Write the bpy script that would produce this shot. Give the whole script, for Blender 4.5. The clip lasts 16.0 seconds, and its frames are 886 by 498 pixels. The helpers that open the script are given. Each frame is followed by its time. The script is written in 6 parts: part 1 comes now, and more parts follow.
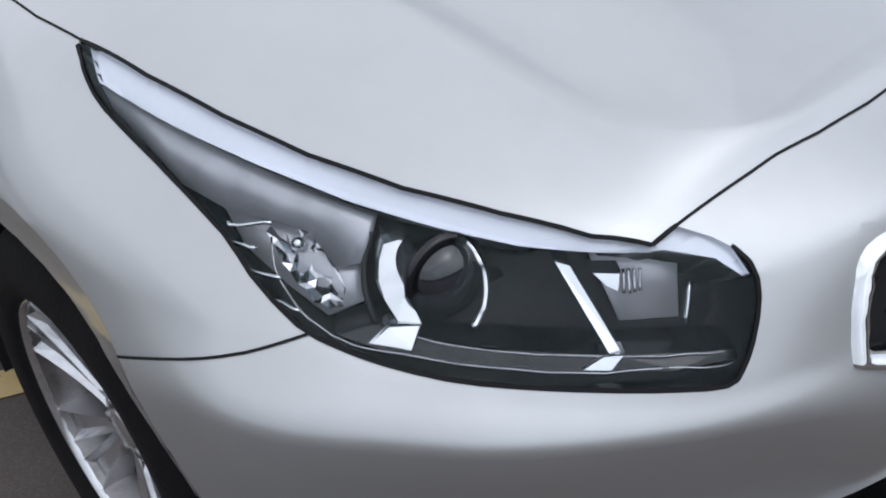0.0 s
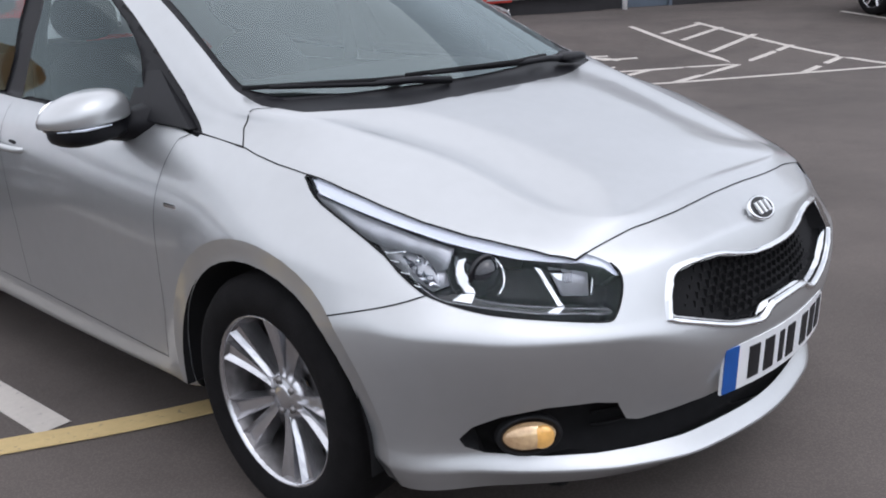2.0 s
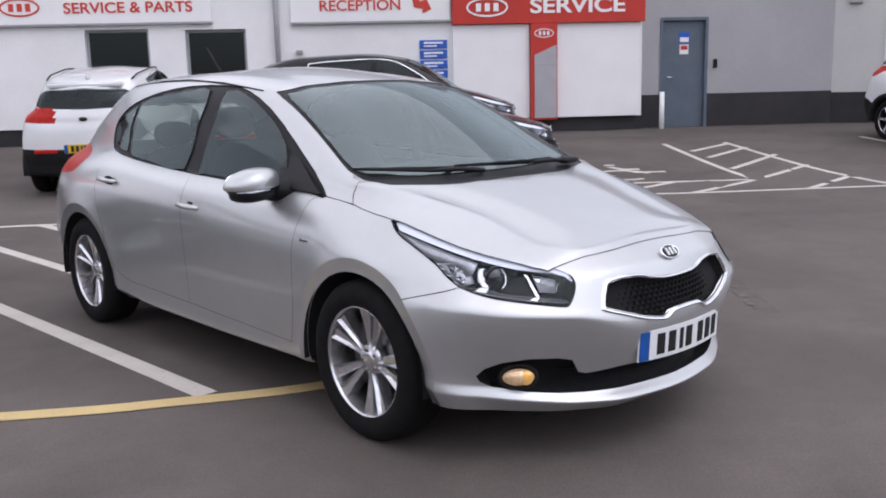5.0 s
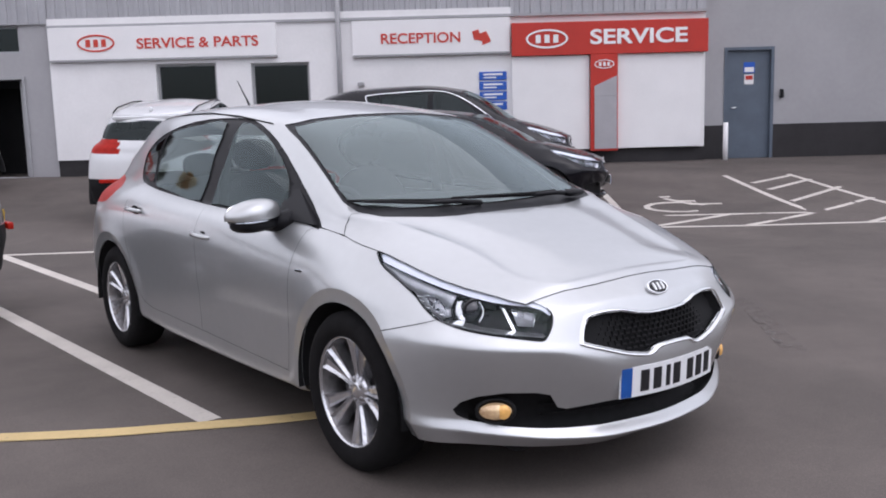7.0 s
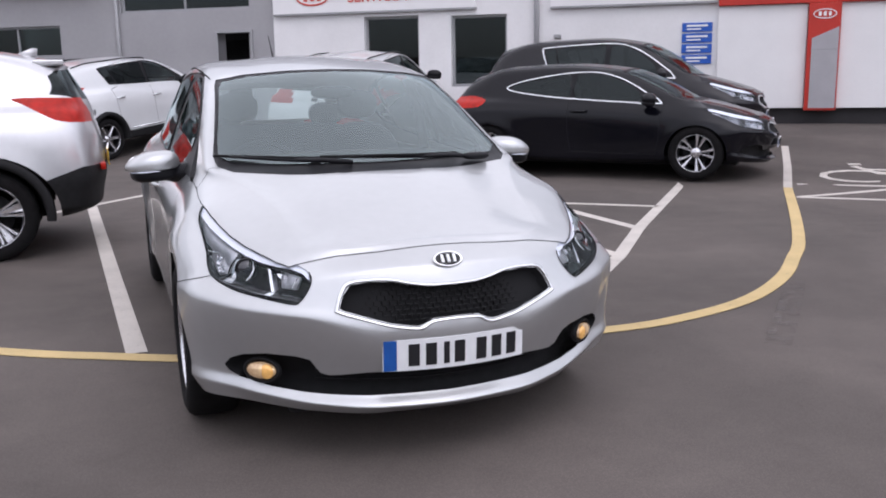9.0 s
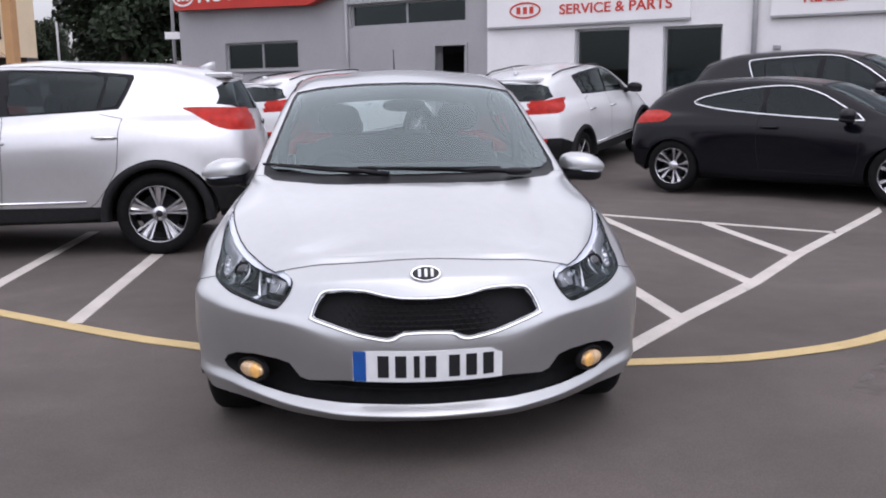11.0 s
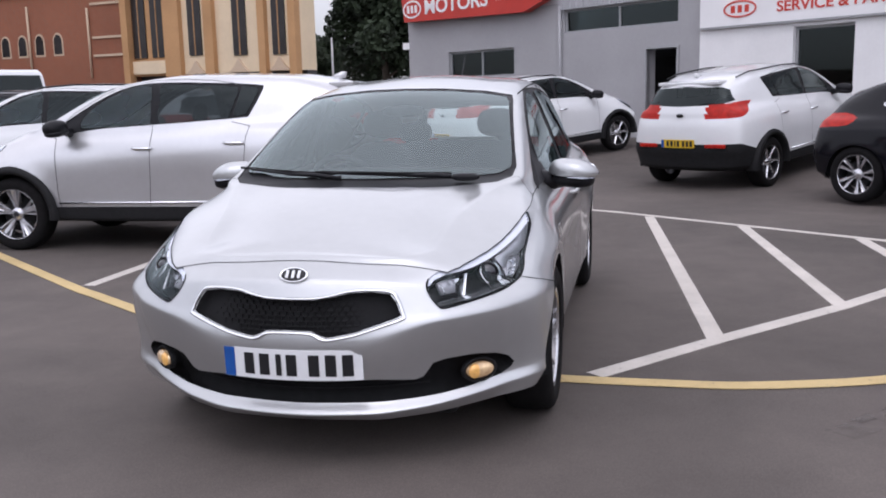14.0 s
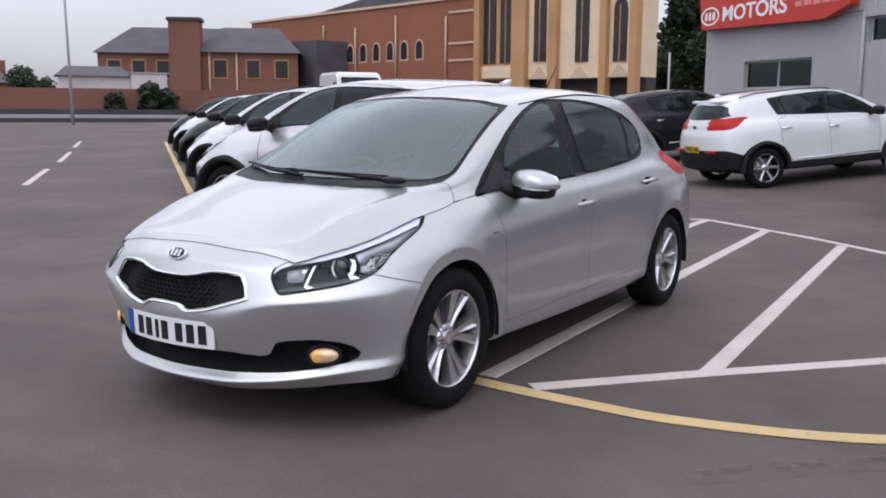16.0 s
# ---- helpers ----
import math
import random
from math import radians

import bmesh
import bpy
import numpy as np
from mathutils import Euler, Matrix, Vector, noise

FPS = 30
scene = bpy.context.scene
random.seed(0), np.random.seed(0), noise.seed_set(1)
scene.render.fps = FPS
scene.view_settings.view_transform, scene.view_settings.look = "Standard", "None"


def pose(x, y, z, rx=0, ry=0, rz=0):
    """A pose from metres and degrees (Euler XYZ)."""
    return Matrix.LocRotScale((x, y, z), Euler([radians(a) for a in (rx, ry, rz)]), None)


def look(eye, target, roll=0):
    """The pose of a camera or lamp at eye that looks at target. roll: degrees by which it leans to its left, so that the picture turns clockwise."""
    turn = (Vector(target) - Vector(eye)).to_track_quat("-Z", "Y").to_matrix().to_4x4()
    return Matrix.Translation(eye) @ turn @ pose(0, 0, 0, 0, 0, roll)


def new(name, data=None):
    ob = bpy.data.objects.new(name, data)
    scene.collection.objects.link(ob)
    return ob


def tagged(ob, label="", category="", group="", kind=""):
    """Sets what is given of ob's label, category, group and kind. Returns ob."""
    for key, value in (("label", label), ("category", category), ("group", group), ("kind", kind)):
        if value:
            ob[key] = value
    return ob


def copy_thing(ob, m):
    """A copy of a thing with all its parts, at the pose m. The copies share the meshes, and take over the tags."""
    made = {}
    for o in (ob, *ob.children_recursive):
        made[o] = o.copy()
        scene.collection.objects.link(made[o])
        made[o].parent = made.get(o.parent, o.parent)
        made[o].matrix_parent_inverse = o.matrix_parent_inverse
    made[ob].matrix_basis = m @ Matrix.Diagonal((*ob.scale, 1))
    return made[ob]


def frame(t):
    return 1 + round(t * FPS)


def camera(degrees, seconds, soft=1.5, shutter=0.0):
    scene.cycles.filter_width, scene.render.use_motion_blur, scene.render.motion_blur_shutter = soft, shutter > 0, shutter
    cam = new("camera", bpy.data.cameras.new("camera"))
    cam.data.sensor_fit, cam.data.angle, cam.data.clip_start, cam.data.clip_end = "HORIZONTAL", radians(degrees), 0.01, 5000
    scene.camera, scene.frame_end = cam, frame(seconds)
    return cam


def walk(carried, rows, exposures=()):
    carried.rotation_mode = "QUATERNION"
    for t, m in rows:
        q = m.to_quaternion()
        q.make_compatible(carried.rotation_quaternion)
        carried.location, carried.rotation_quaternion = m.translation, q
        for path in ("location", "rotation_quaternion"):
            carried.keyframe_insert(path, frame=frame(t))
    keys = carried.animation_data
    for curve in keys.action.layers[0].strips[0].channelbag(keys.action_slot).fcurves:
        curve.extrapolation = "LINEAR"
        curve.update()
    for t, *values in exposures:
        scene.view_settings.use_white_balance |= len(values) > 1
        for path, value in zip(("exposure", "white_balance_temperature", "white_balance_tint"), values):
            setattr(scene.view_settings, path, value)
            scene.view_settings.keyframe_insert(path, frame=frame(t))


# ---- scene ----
cam = camera(52.0, 16.0, soft=1.9)
PATH = [
    (0, (-1.105, -1.043, 1.122), (0.021, 0.269, 0.115), -6.3),
    (0.5, (-1.245, -1.193, 1.175), (-0.052, 0.134, 0.272), -4.6),
    (1, (-1.418, -1.359, 1.214), (-0.224, 0.021, 0.397), -4.6),
    (1.5, (-1.704, -1.51, 1.254), (-0.416, -0.146, 0.561), -4.2),
    (2, (-1.954, -1.684, 1.29), (-0.596, -0.341, 0.697), -3.1),
    (2.5, (-2.222, -1.904, 1.322), (-0.811, -0.57, 0.844), -2.8),
    (3, (-2.516, -2.104, 1.317), (-1.083, -0.775, 0.894), -2.6),
    (3.5, (-2.74, -2.303, 1.355), (-1.332, -0.941, 0.956), -2.6),
    (4, (-2.831, -2.517, 1.355), (-1.461, -1.105, 0.995), -1.5),
    (4.2, (-2.9, -2.652, 1.358), (-1.555, -1.218, 0.997), -1.4),
    (6.3, (-2.814, -2.702, 1.356), (-1.499, -1.236, 1.009), -1.2),
    (6.5, (-2.843, -2.76, 1.369), (-1.537, -1.28, 1.044), -1.1),
    (7, (-2.623, -2.903, 1.36), (-1.413, -1.337, 1.071), -1.5),
    (7.5, (-2.315, -3.113, 1.352), (-1.195, -1.492, 1.014), -1.8),
    (8, (-1.95, -3.392, 1.386), (-0.951, -1.695, 1.035), -1.3),
    (8.5, (-1.506, -3.529, 1.359), (-0.665, -1.752, 0.993), -1.1),
    (9, (-1.079, -3.685, 1.353), (-0.403, -1.841, 0.974), -0.9),
    (9.5, (-0.69, -3.862, 1.368), (-0.194, -1.956, 1.017), 0.4),
    (10, (-0.372, -3.876, 1.34), (-0.027, -1.934, 1.007), 0.4),
    (10.2, (-0.263, -3.856, 1.351), (0.004, -1.903, 1.014), 0.8),
    (12.3, (-0.107, -3.886, 1.353), (0.004, -1.925, 1.0), -0.9),
    (12.5, (-0.017, -3.872, 1.353), (0.076, -1.906, 1.0), -0.8),
    (13, (0.364, -4.037, 1.38), (0.299, -2.065, 1.055), -0.8),
    (13.5, (0.74, -3.922, 1.327), (0.515, -1.959, 1.017), -1.1),
    (14, (1.196, -3.78, 1.327), (0.777, -1.851, 1.001), -1.4),
    (14.5, (1.669, -3.742, 1.324), (1.073, -1.863, 0.986), -1.1),
    (15, (2.102, -3.591, 1.297), (1.317, -1.782, 0.961), -0.1),
    (15.5, (2.551, -3.428, 1.311), (1.593, -1.704, 0.984), -0.8),
    (16, (2.982, -3.263, 1.321), (1.882, -1.62, 1.015), 0.4),
]
walk(cam, [(t, look(eye, target, roll)) for t, eye, target, roll in PATH],
     [(0, 0.18, 6050, 10), (1, 0.31, 6080, 11), (1.5, 0.43, 6100, 12), (2, 0.50, 6120, 13), (2.5, 0.52, 6130, 14), (3.5, 0.52, 6150, 16), (7, 0.51, 6200, 18), (10, 0.53, 6200, 19), (13, 0.49, 6150, 19), (16, 0.47, 6150, 19)])

# ---------------------------------------------------------------- light: a bright, even overcast sky
world = bpy.data.worlds.new("overcast_sky")
scene.world = world
world.use_nodes = True
wt = world.node_tree
wn = wt.nodes
sky = wn.new("ShaderNodeTexSky")
sky.sky_type = "NISHITA"
sky.sun_disc = False
sky.sun_elevation, sky.sun_rotation = radians(59), radians(165)
sky.air_density, sky.dust_density = 1.0, 1.0
pale = wn.new("ShaderNodeHueSaturation")
pale.inputs["Saturation"].default_value = 0.16
pale.inputs["Value"].default_value = 1.0
geo = wn.new("ShaderNodeTexCoord")
cloud = wn.new("ShaderNodeTexNoise")
cloud.inputs["Scale"].default_value = 2.2
cloud.inputs["Detail"].default_value = 5
ramp = wn.new("ShaderNodeMapRange")
ramp.inputs["From Min"].default_value, ramp.inputs["From Max"].default_value = 0.3, 0.7
ramp.inputs["To Min"].default_value, ramp.inputs["To Max"].default_value = 0.8, 1.15
mul = wn.new("ShaderNodeVectorMath")
mul.operation = "SCALE"
wt.links.new(geo.outputs["Generated"], cloud.inputs["Vector"])
wt.links.new(cloud.outputs["Fac"], ramp.inputs["Value"])
wt.links.new(sky.outputs["Color"], pale.inputs["Color"])
wt.links.new(pale.outputs["Color"], mul.inputs[0])
# an overcast sky is brighter overhead than at the skyline
sep = wn.new("ShaderNodeSeparateXYZ")
lift = wn.new("ShaderNodeMapRange")
lift.inputs["From Min"].default_value, lift.inputs["From Max"].default_value = 0.0, 0.45
lift.inputs["To Min"].default_value, lift.inputs["To Max"].default_value = 0.44, 1.40
both = wn.new("ShaderNodeMath")
both.operation = "MULTIPLY"
wt.links.new(geo.outputs["Generated"], sep.inputs[0])
wt.links.new(sep.outputs["Z"], lift.inputs["Value"])
wt.links.new(lift.outputs["Result"], both.inputs[0])
wt.links.new(ramp.outputs["Result"], both.inputs[1])
wt.links.new(both.outputs[0], mul.inputs["Scale"])
wt.links.new(mul.outputs[0], wn["Background"].inputs["Color"])
wn["Background"].inputs["Strength"].default_value = 0.15
sun = new("sun", bpy.data.lights.new("sun", "SUN"))
sun.data.energy, sun.data.angle, sun.data.color = 0.75, radians(110), (1.0, 0.97, 0.94)
sun.matrix_world = look((-2, 3, 14), (0, 0, 0))


# ---------------------------------------------------------------- materials
def mat(name, col, rough=0.5, metal=0.0, coat=0.0, spec=0.5, var=0.0, scale=8.0, bump=0.0, bscale=60.0, emit=None, trans=0.0, ior=1.45, col2=None):
    """A principled material with two scales of colour variation and fine relief."""
    m = bpy.data.materials.new(name)
    m.use_nodes = True
    t = m.node_tree
    n, lk = t.nodes, t.links.new
    b = n["Principled BSDF"]
    b.inputs["Base Color"].default_value = (*col, 1)
    b.inputs["Roughness"].default_value = rough
    b.inputs["Metallic"].default_value = metal
    b.inputs["Coat Weight"].default_value = coat
    b.inputs["Coat Roughness"].default_value = 0.03
    b.inputs["Specular IOR Level"].default_value = spec
    b.inputs["Transmission Weight"].default_value = trans
    b.inputs["IOR"].default_value = ior
    if emit:
        b.inputs["Emission Color"].default_value = (*emit[0], 1)
        b.inputs["Emission Strength"].default_value = emit[1]
    if var or bump:
        tc = n.new("ShaderNodeTexCoord")
    if var:
        n1, n2 = n.new("ShaderNodeTexNoise"), n.new("ShaderNodeTexNoise")
        n1.inputs["Scale"].default_value, n1.inputs["Detail"].default_value = scale, 6
        n2.inputs["Scale"].default_value, n2.inputs["Detail"].default_value = scale * 14, 3
        add = n.new("ShaderNodeMath")
        add.operation = "MULTIPLY_ADD"
        add.inputs[1].default_value = 0.35
        lk(tc.outputs["Object"], n1.inputs["Vector"])
        lk(tc.outputs["Object"], n2.inputs["Vector"])
        lk(n2.outputs["Fac"], add.inputs[0])
        lk(n1.outputs["Fac"], add.inputs[2])
        mr = n.new("ShaderNodeMapRange")
        mr.inputs["From Min"].default_value, mr.inputs["From Max"].default_value = 0.45, 0.9
        lk(add.outputs[0], mr.inputs["Value"])
        mix = n.new("ShaderNodeMix")
        mix.data_type = "RGBA"
        lo = [c * (1 - var) for c in col]
        hi = col2 or [min(1, c * (1 + var)) for c in col]
        mix.inputs[6].default_value, mix.inputs[7].default_value = (*lo, 1), (*hi, 1)
        lk(mr.outputs["Result"], mix.inputs[0])
        lk(mix.outputs[2], b.inputs["Base Color"])
    if bump:
        nb = n.new("ShaderNodeTexNoise")
        nb.inputs["Scale"].default_value, nb.inputs["Detail"].default_value = bscale, 4
        bp = n.new("ShaderNodeBump")
        bp.inputs["Strength"].default_value, bp.inputs["Distance"].default_value = bump, 0.01
        lk(tc.outputs["Object"], nb.inputs["Vector"])
        lk(nb.outputs["Fac"], bp.inputs["Height"])
        lk(bp.outputs["Normal"], b.inputs["Normal"])
    return m


def flake_paint(name, col, rough, metal, coat=1.0, spec=0.5):
    """Metallic car paint: fine flakes under a clear coat, and a faint film of dust."""
    m = mat(name, col, rough, metal, coat=coat, spec=spec, var=0.05, scale=1.6)
    m.node_tree.nodes["Principled BSDF"].inputs["Coat Roughness"].default_value = 0.08
    n, lk = m.node_tree.nodes, m.node_tree.links.new
    tc = n.new("ShaderNodeTexCoord")
    v = n.new("ShaderNodeTexVoronoi")
    v.inputs["Scale"].default_value = 900
    bp = n.new("ShaderNodeBump")
    bp.inputs["Strength"].default_value, bp.inputs["Distance"].default_value = 0.08, 0.001
    lk(tc.outputs["Object"], v.inputs["Vector"])
    lk(v.outputs["Distance"], bp.inputs["Height"])
    lk(bp.outputs["Normal"], n["Principled BSDF"].inputs["Normal"])
    return m


PAINT_SILVER = flake_paint("silver_metallic_paint", (0.512, 0.523, 0.528), 0.36, 0.76)
PAINT_PALE = flake_paint("pale_silver_paint", (0.60, 0.60, 0.61), 0.34, 0.80)
PAINT_WHITE = mat("white_paint", (0.68, 0.69, 0.70), 0.3, coat=1.0, var=0.04, scale=1.5)
PAINT_BLACK = mat("dark_blue_black_paint", (0.0035, 0.0035, 0.006), 0.16, coat=0.15, spec=0.25, var=0.2, scale=1.6)
PAINT_GREY = mat("dark_grey_paint", (0.009, 0.008, 0.011), 0.2, 0.1, coat=0.25, spec=0.3, var=0.2, scale=1.6)
TRIM = mat("black_trim", (0.006, 0.006, 0.008), 0.45, spec=0.28, var=0.2, scale=20)
PLASTIC = mat("black_grained_plastic", (0.011, 0.011, 0.012), 0.7, spec=0.3, var=0.25, scale=25, bump=0.15, bscale=400)
GAP = mat("shadow_gap_rubber", (0.006, 0.006, 0.007), 0.9, var=0.2)
RUBBER = mat("tyre_rubber", (0.007, 0.0065, 0.007), 0.9, spec=0.25, var=0.35, scale=18, bump=0.2, bscale=150)
CHROME = mat("chrome", (0.78, 0.79, 0.8), 0.09, 1.0, var=0.04, scale=30)
ALLOY = mat("silver_alloy", (0.66, 0.66, 0.68), 0.22, 0.92, var=0.12, scale=22)
ALLOY_DARK = mat("dark_alloy", (0.03, 0.03, 0.035), 0.35, 0.6, var=0.2, scale=22)
DISC = mat("brake_disc", (0.25, 0.24, 0.24), 0.4, 0.9, var=0.3, scale=30)
SEAT = mat("charcoal_seat_cloth", (0.022, 0.022, 0.025), 0.9, var=0.3, scale=40, bump=0.3, bscale=300)
DASH = mat("dark_dashboard", (0.02, 0.021, 0.022), 0.6, var=0.2, scale=30, bump=0.1, bscale=300)
RED_LAMP = mat("red_lamp_lens", (0.34, 0.014, 0.008), 0.3, coat=0.0, spec=0.25, var=0.3, scale=14, emit=((0.9, 0.04, 0.015), 0.04))
FOG = mat("lit_fog_lamp", (0.74, 0.47, 0.27), 0.2, 0.5, coat=1.0, var=0.6, scale=30, emit=((1.0, 0.62, 0.34), 0.09))
FOG_AMBER = mat("amber_glow", (0.72, 0.38, 0.10), 0.2, 0.3, coat=1.0, var=0.25, scale=50, emit=((1.0, 0.60, 0.2), 0.16))
EYEBROW = mat("white_light_guide", (0.66, 0.70, 0.79), 0.2, coat=1.0, var=0.03, scale=10)
REFLECTOR = mat("lamp_reflector", (0.55, 0.55, 0.58), 0.16, 1.0, var=0.2, scale=40)
LAMP_DARK = mat("lamp_dark_bezel", (0.006, 0.006, 0.008), 0.35, 0.0, spec=0.35, var=0.2, scale=40)
LENS_DARK = mat("projector_glass", (0.02, 0.022, 0.028), 0.03, coat=1.0, var=0.2)
PLATE_WHITE = mat("plate_white", (0.78, 0.79, 0.80), 0.35, var=0.04, scale=25)
PLATE_YELLOW = mat("plate_yellow", (0.65, 0.42, 0.02), 0.35, var=0.05, scale=25)
PLATE_BLUE = mat("plate_blue", (0.012, 0.085, 0.34), 0.4, var=0.1, scale=25)
INK = mat("black_characters", (0.012, 0.012, 0.014), 0.5, var=0.2, scale=50)


def glass(name, tint, rough=0.0, shade=0.0, ior=1.6):
    """Thin tinted car glass: a mirror-like coat over a see-through sheet."""
    m = bpy.data.materials.new(name)
    m.use_nodes = True
    t = m.node_tree
    n, lk = t.nodes, t.links.new
    n.remove(n["Principled BSDF"])
    tr, gl, mix, fr = n.new("ShaderNodeBsdfTransparent"), n.new("ShaderNodeBsdfGlossy"), n.new("ShaderNodeMixShader"), n.new("ShaderNodeFresnel")
    tr.inputs["Color"].default_value = (*tint, 1)
    gl.inputs["Roughness"].default_value = 0.02 + rough
    gl.inputs["Color"].default_value = (0.84, 0.97, 0.98, 1)
    fr.inputs["IOR"].default_value = ior
    boost = n.new("ShaderNodeMath")
    boost.operation = "MULTIPLY_ADD"
    boost.inputs[1].default_value, boost.inputs[2].default_value = 1.0, shade
    lk(fr.outputs[0], boost.inputs[0])
    lk(boost.outputs[0], mix.inputs[0])
    lk(tr.outputs[0], mix.inputs[1])
    lk(gl.outputs[0], mix.inputs[2])
    lk(mix.outputs[0], n["Material Output"].inputs["Surface"])
    return m


GLASS = glass("windscreen_glass", (0.90, 0.97, 0.95), shade=0.10)
GLASS_REAR = glass("rear_glass", (0.62, 0.68, 0.68), ior=1.3)
GLASS_SIDE = glass("side_glass", (0.72, 0.77, 0.76), shade=0.01, ior=1.5)
GLASS_DARK = glass("privacy_glass", (0.10, 0.11, 0.115), ior=1.42)
GLASS_LAMP = glass("clear_lamp_lens", (0.96, 0.97, 0.98), shade=0.0, ior=1.31)
LAMP_GREY = mat("lamp_grey_shell", (0.52, 0.52, 0.55), 0.32, 0.45, var=0.12, scale=30)
LAMP_GLOSS = mat("lamp_gloss_black", (0.008, 0.008, 0.010), 0.16, spec=0.6, var=0.2, scale=40)
SATIN = mat("satin_bright_metal", (0.80, 0.81, 0.83), 0.2, 1.0, var=0.06, scale=30)


# ---------------------------------------------------------------- helpers of this script
def thing(name, label, category, m=None, group="", kind=""):
    """An empty at the base of a thing, which parents its parts."""
    ob = new(name)
    ob.empty_display_size = 0.2
    if m is not None:
        ob.matrix_world = m
    return tagged(ob, label, category, group, kind)


def part(name, bm, material, parent, label="", smooth=True, m=None):
    """Link a bmesh as one mesh object under a thing or part."""
    me = bpy.data.meshes.new(name)
    bm.to_mesh(me)
    bm.free()
    for one in material if isinstance(material, (list, tuple)) else [material]:
        me.materials.append(one)
    if smooth:
        me.shade_smooth()
    ob = new(name, me)
    if parent is not None:
        ob.parent = parent
    if m is not None:
        ob.matrix_basis = m
    if label:
        ob["label"] = label
    return ob


def single(name, bm, material, label, category, m=None, kind="", group="", smooth=False):
    return tagged(part(name, bm, material, None, smooth=smooth, m=m), label, category, group, kind)


def box(x0, x1, y0, y1, z0, z1, bevel=0.0, bm=None):
    bm = bm or bmesh.new()
    made = bmesh.ops.create_cube(bm, size=1)["verts"]
    for v in made:
        v.co = Vector((x0 + (v.co.x + 0.5) * (x1 - x0), y0 + (v.co.y + 0.5) * (y1 - y0), z0 + (v.co.z + 0.5) * (z1 - z0)))
    if bevel:
        es = list({e for v in made for e in v.link_edges})
        bmesh.ops.bevel(bm, geom=es, offset=bevel, segments=2, affect="EDGES", profile=0.5)
    return bm


def tube(points, r, bm=None, seg=8, close=True):
    """A round bar along points."""
    bm = bm or bmesh.new()
    rings = []
    pts = [Vector(p) for p in points]
    for i, p in enumerate(pts):
        d = (pts[min(i + 1, len(pts) - 1)] - pts[max(i - 1, 0)]).normalized()
        a = d.orthogonal().normalized() if i == 0 else (a - d * a.dot(d)).normalized()
        b = d.cross(a)
        rr = r[i] if isinstance(r, (list, tuple)) else r
        rings.append([bm.verts.new(p + (a * math.cos(k * math.tau / seg) + b * math.sin(k * math.tau / seg)) * rr) for k in range(seg)])
    for u, w in zip(rings, rings[1:]):
        for k in range(seg):
            bm.faces.new((u[k], u[(k + 1) % seg], w[(k + 1) % seg], w[k]))
    if close:
        bm.faces.new(rings[0][::-1])
        bm.faces.new(rings[-1])
    return bm


def lathe(profile, axis="x", seg=48, bm=None, closed=False):
    """Turn (radius, along) pairs round an axis."""
    bm = bm or bmesh.new()
    rings = []
    for r, h in profile:
        ring = []
        for k in range(seg):
            c, s = math.cos(k * math.tau / seg) * r, math.sin(k * math.tau / seg) * r
            ring.append(bm.verts.new({"x": (h, c, s), "y": (c, h, s), "z": (c, s, h)}[axis]))
        rings.append(ring)
    for u, w in zip(rings, rings[1:] + (rings[:1] if closed else [])):
        for k in range(seg):
            bm.faces.new((u[k], u[(k + 1) % seg], w[(k + 1) % seg], w[k]))
    bmesh.ops.recalc_face_normals(bm, faces=bm.faces)
    return bm


def blob(size, at=(0, 0, 0), bm=None, power=2.6, seg=20, rings=12, m=None):
    """A soft, cushion-like super-ellipsoid."""
    bm = bm or bmesh.new()
    made = bmesh.ops.create_uvsphere(bm, u_segments=seg, v_segments=rings, radius=1)["verts"]
    for v in made:
        k = sum(abs(c) ** power for c in v.co) ** (-1 / power)
        v.co = Vector((v.co.x * k * size[0], v.co.y * k * size[1], v.co.z * k * size[2]))
        if m is not None:
            v.co = m @ v.co
        v.co += Vector(at)
    return bm


def slab(outline, depth, bm=None, y=0.0):
    """A flat outline (x, z) at y, given thickness towards +y."""
    bm = bm or bmesh.new()
    front = [bm.verts.new((x, y, z)) for x, z in outline]
    back = [bm.verts.new((x, y + depth, z)) for x, z in outline]
    n = len(outline)
    bm.faces.new(front)
    bm.faces.new(back[::-1])
    for i in range(n):
        bm.faces.new((front[i], back[i], back[(i + 1) % n], front[(i + 1) % n]))
    bmesh.ops.recalc_face_normals(bm, faces=bm.faces)
    return bm


def lettering(name, text, size, material, m, parent=None, extrude=0.006, label="", width=0.0, weight=0.0):
    """Raised lettering in the built-in font, as a mesh."""
    cu = bpy.data.curves.new(name, "FONT")
    cu.body, cu.size, cu.extrude, cu.offset = text, size, extrude, weight
    cu.align_x, cu.align_y = "CENTER", "CENTER"
    tmp = bpy.data.objects.new(name, cu)
    me = bpy.data.meshes.new_from_object(tmp)
    bpy.data.objects.remove(tmp)
    if width:
        xs = [v.co.x for v in me.vertices]
        k = width / (max(xs) - min(xs))
        for v in me.vertices:
            v.co.x *= k
    me.materials.append(material)
    ob = new(name, me)
    ob.parent = parent
    ob.matrix_basis = m
    if label:
        ob["label"] = label
    return ob


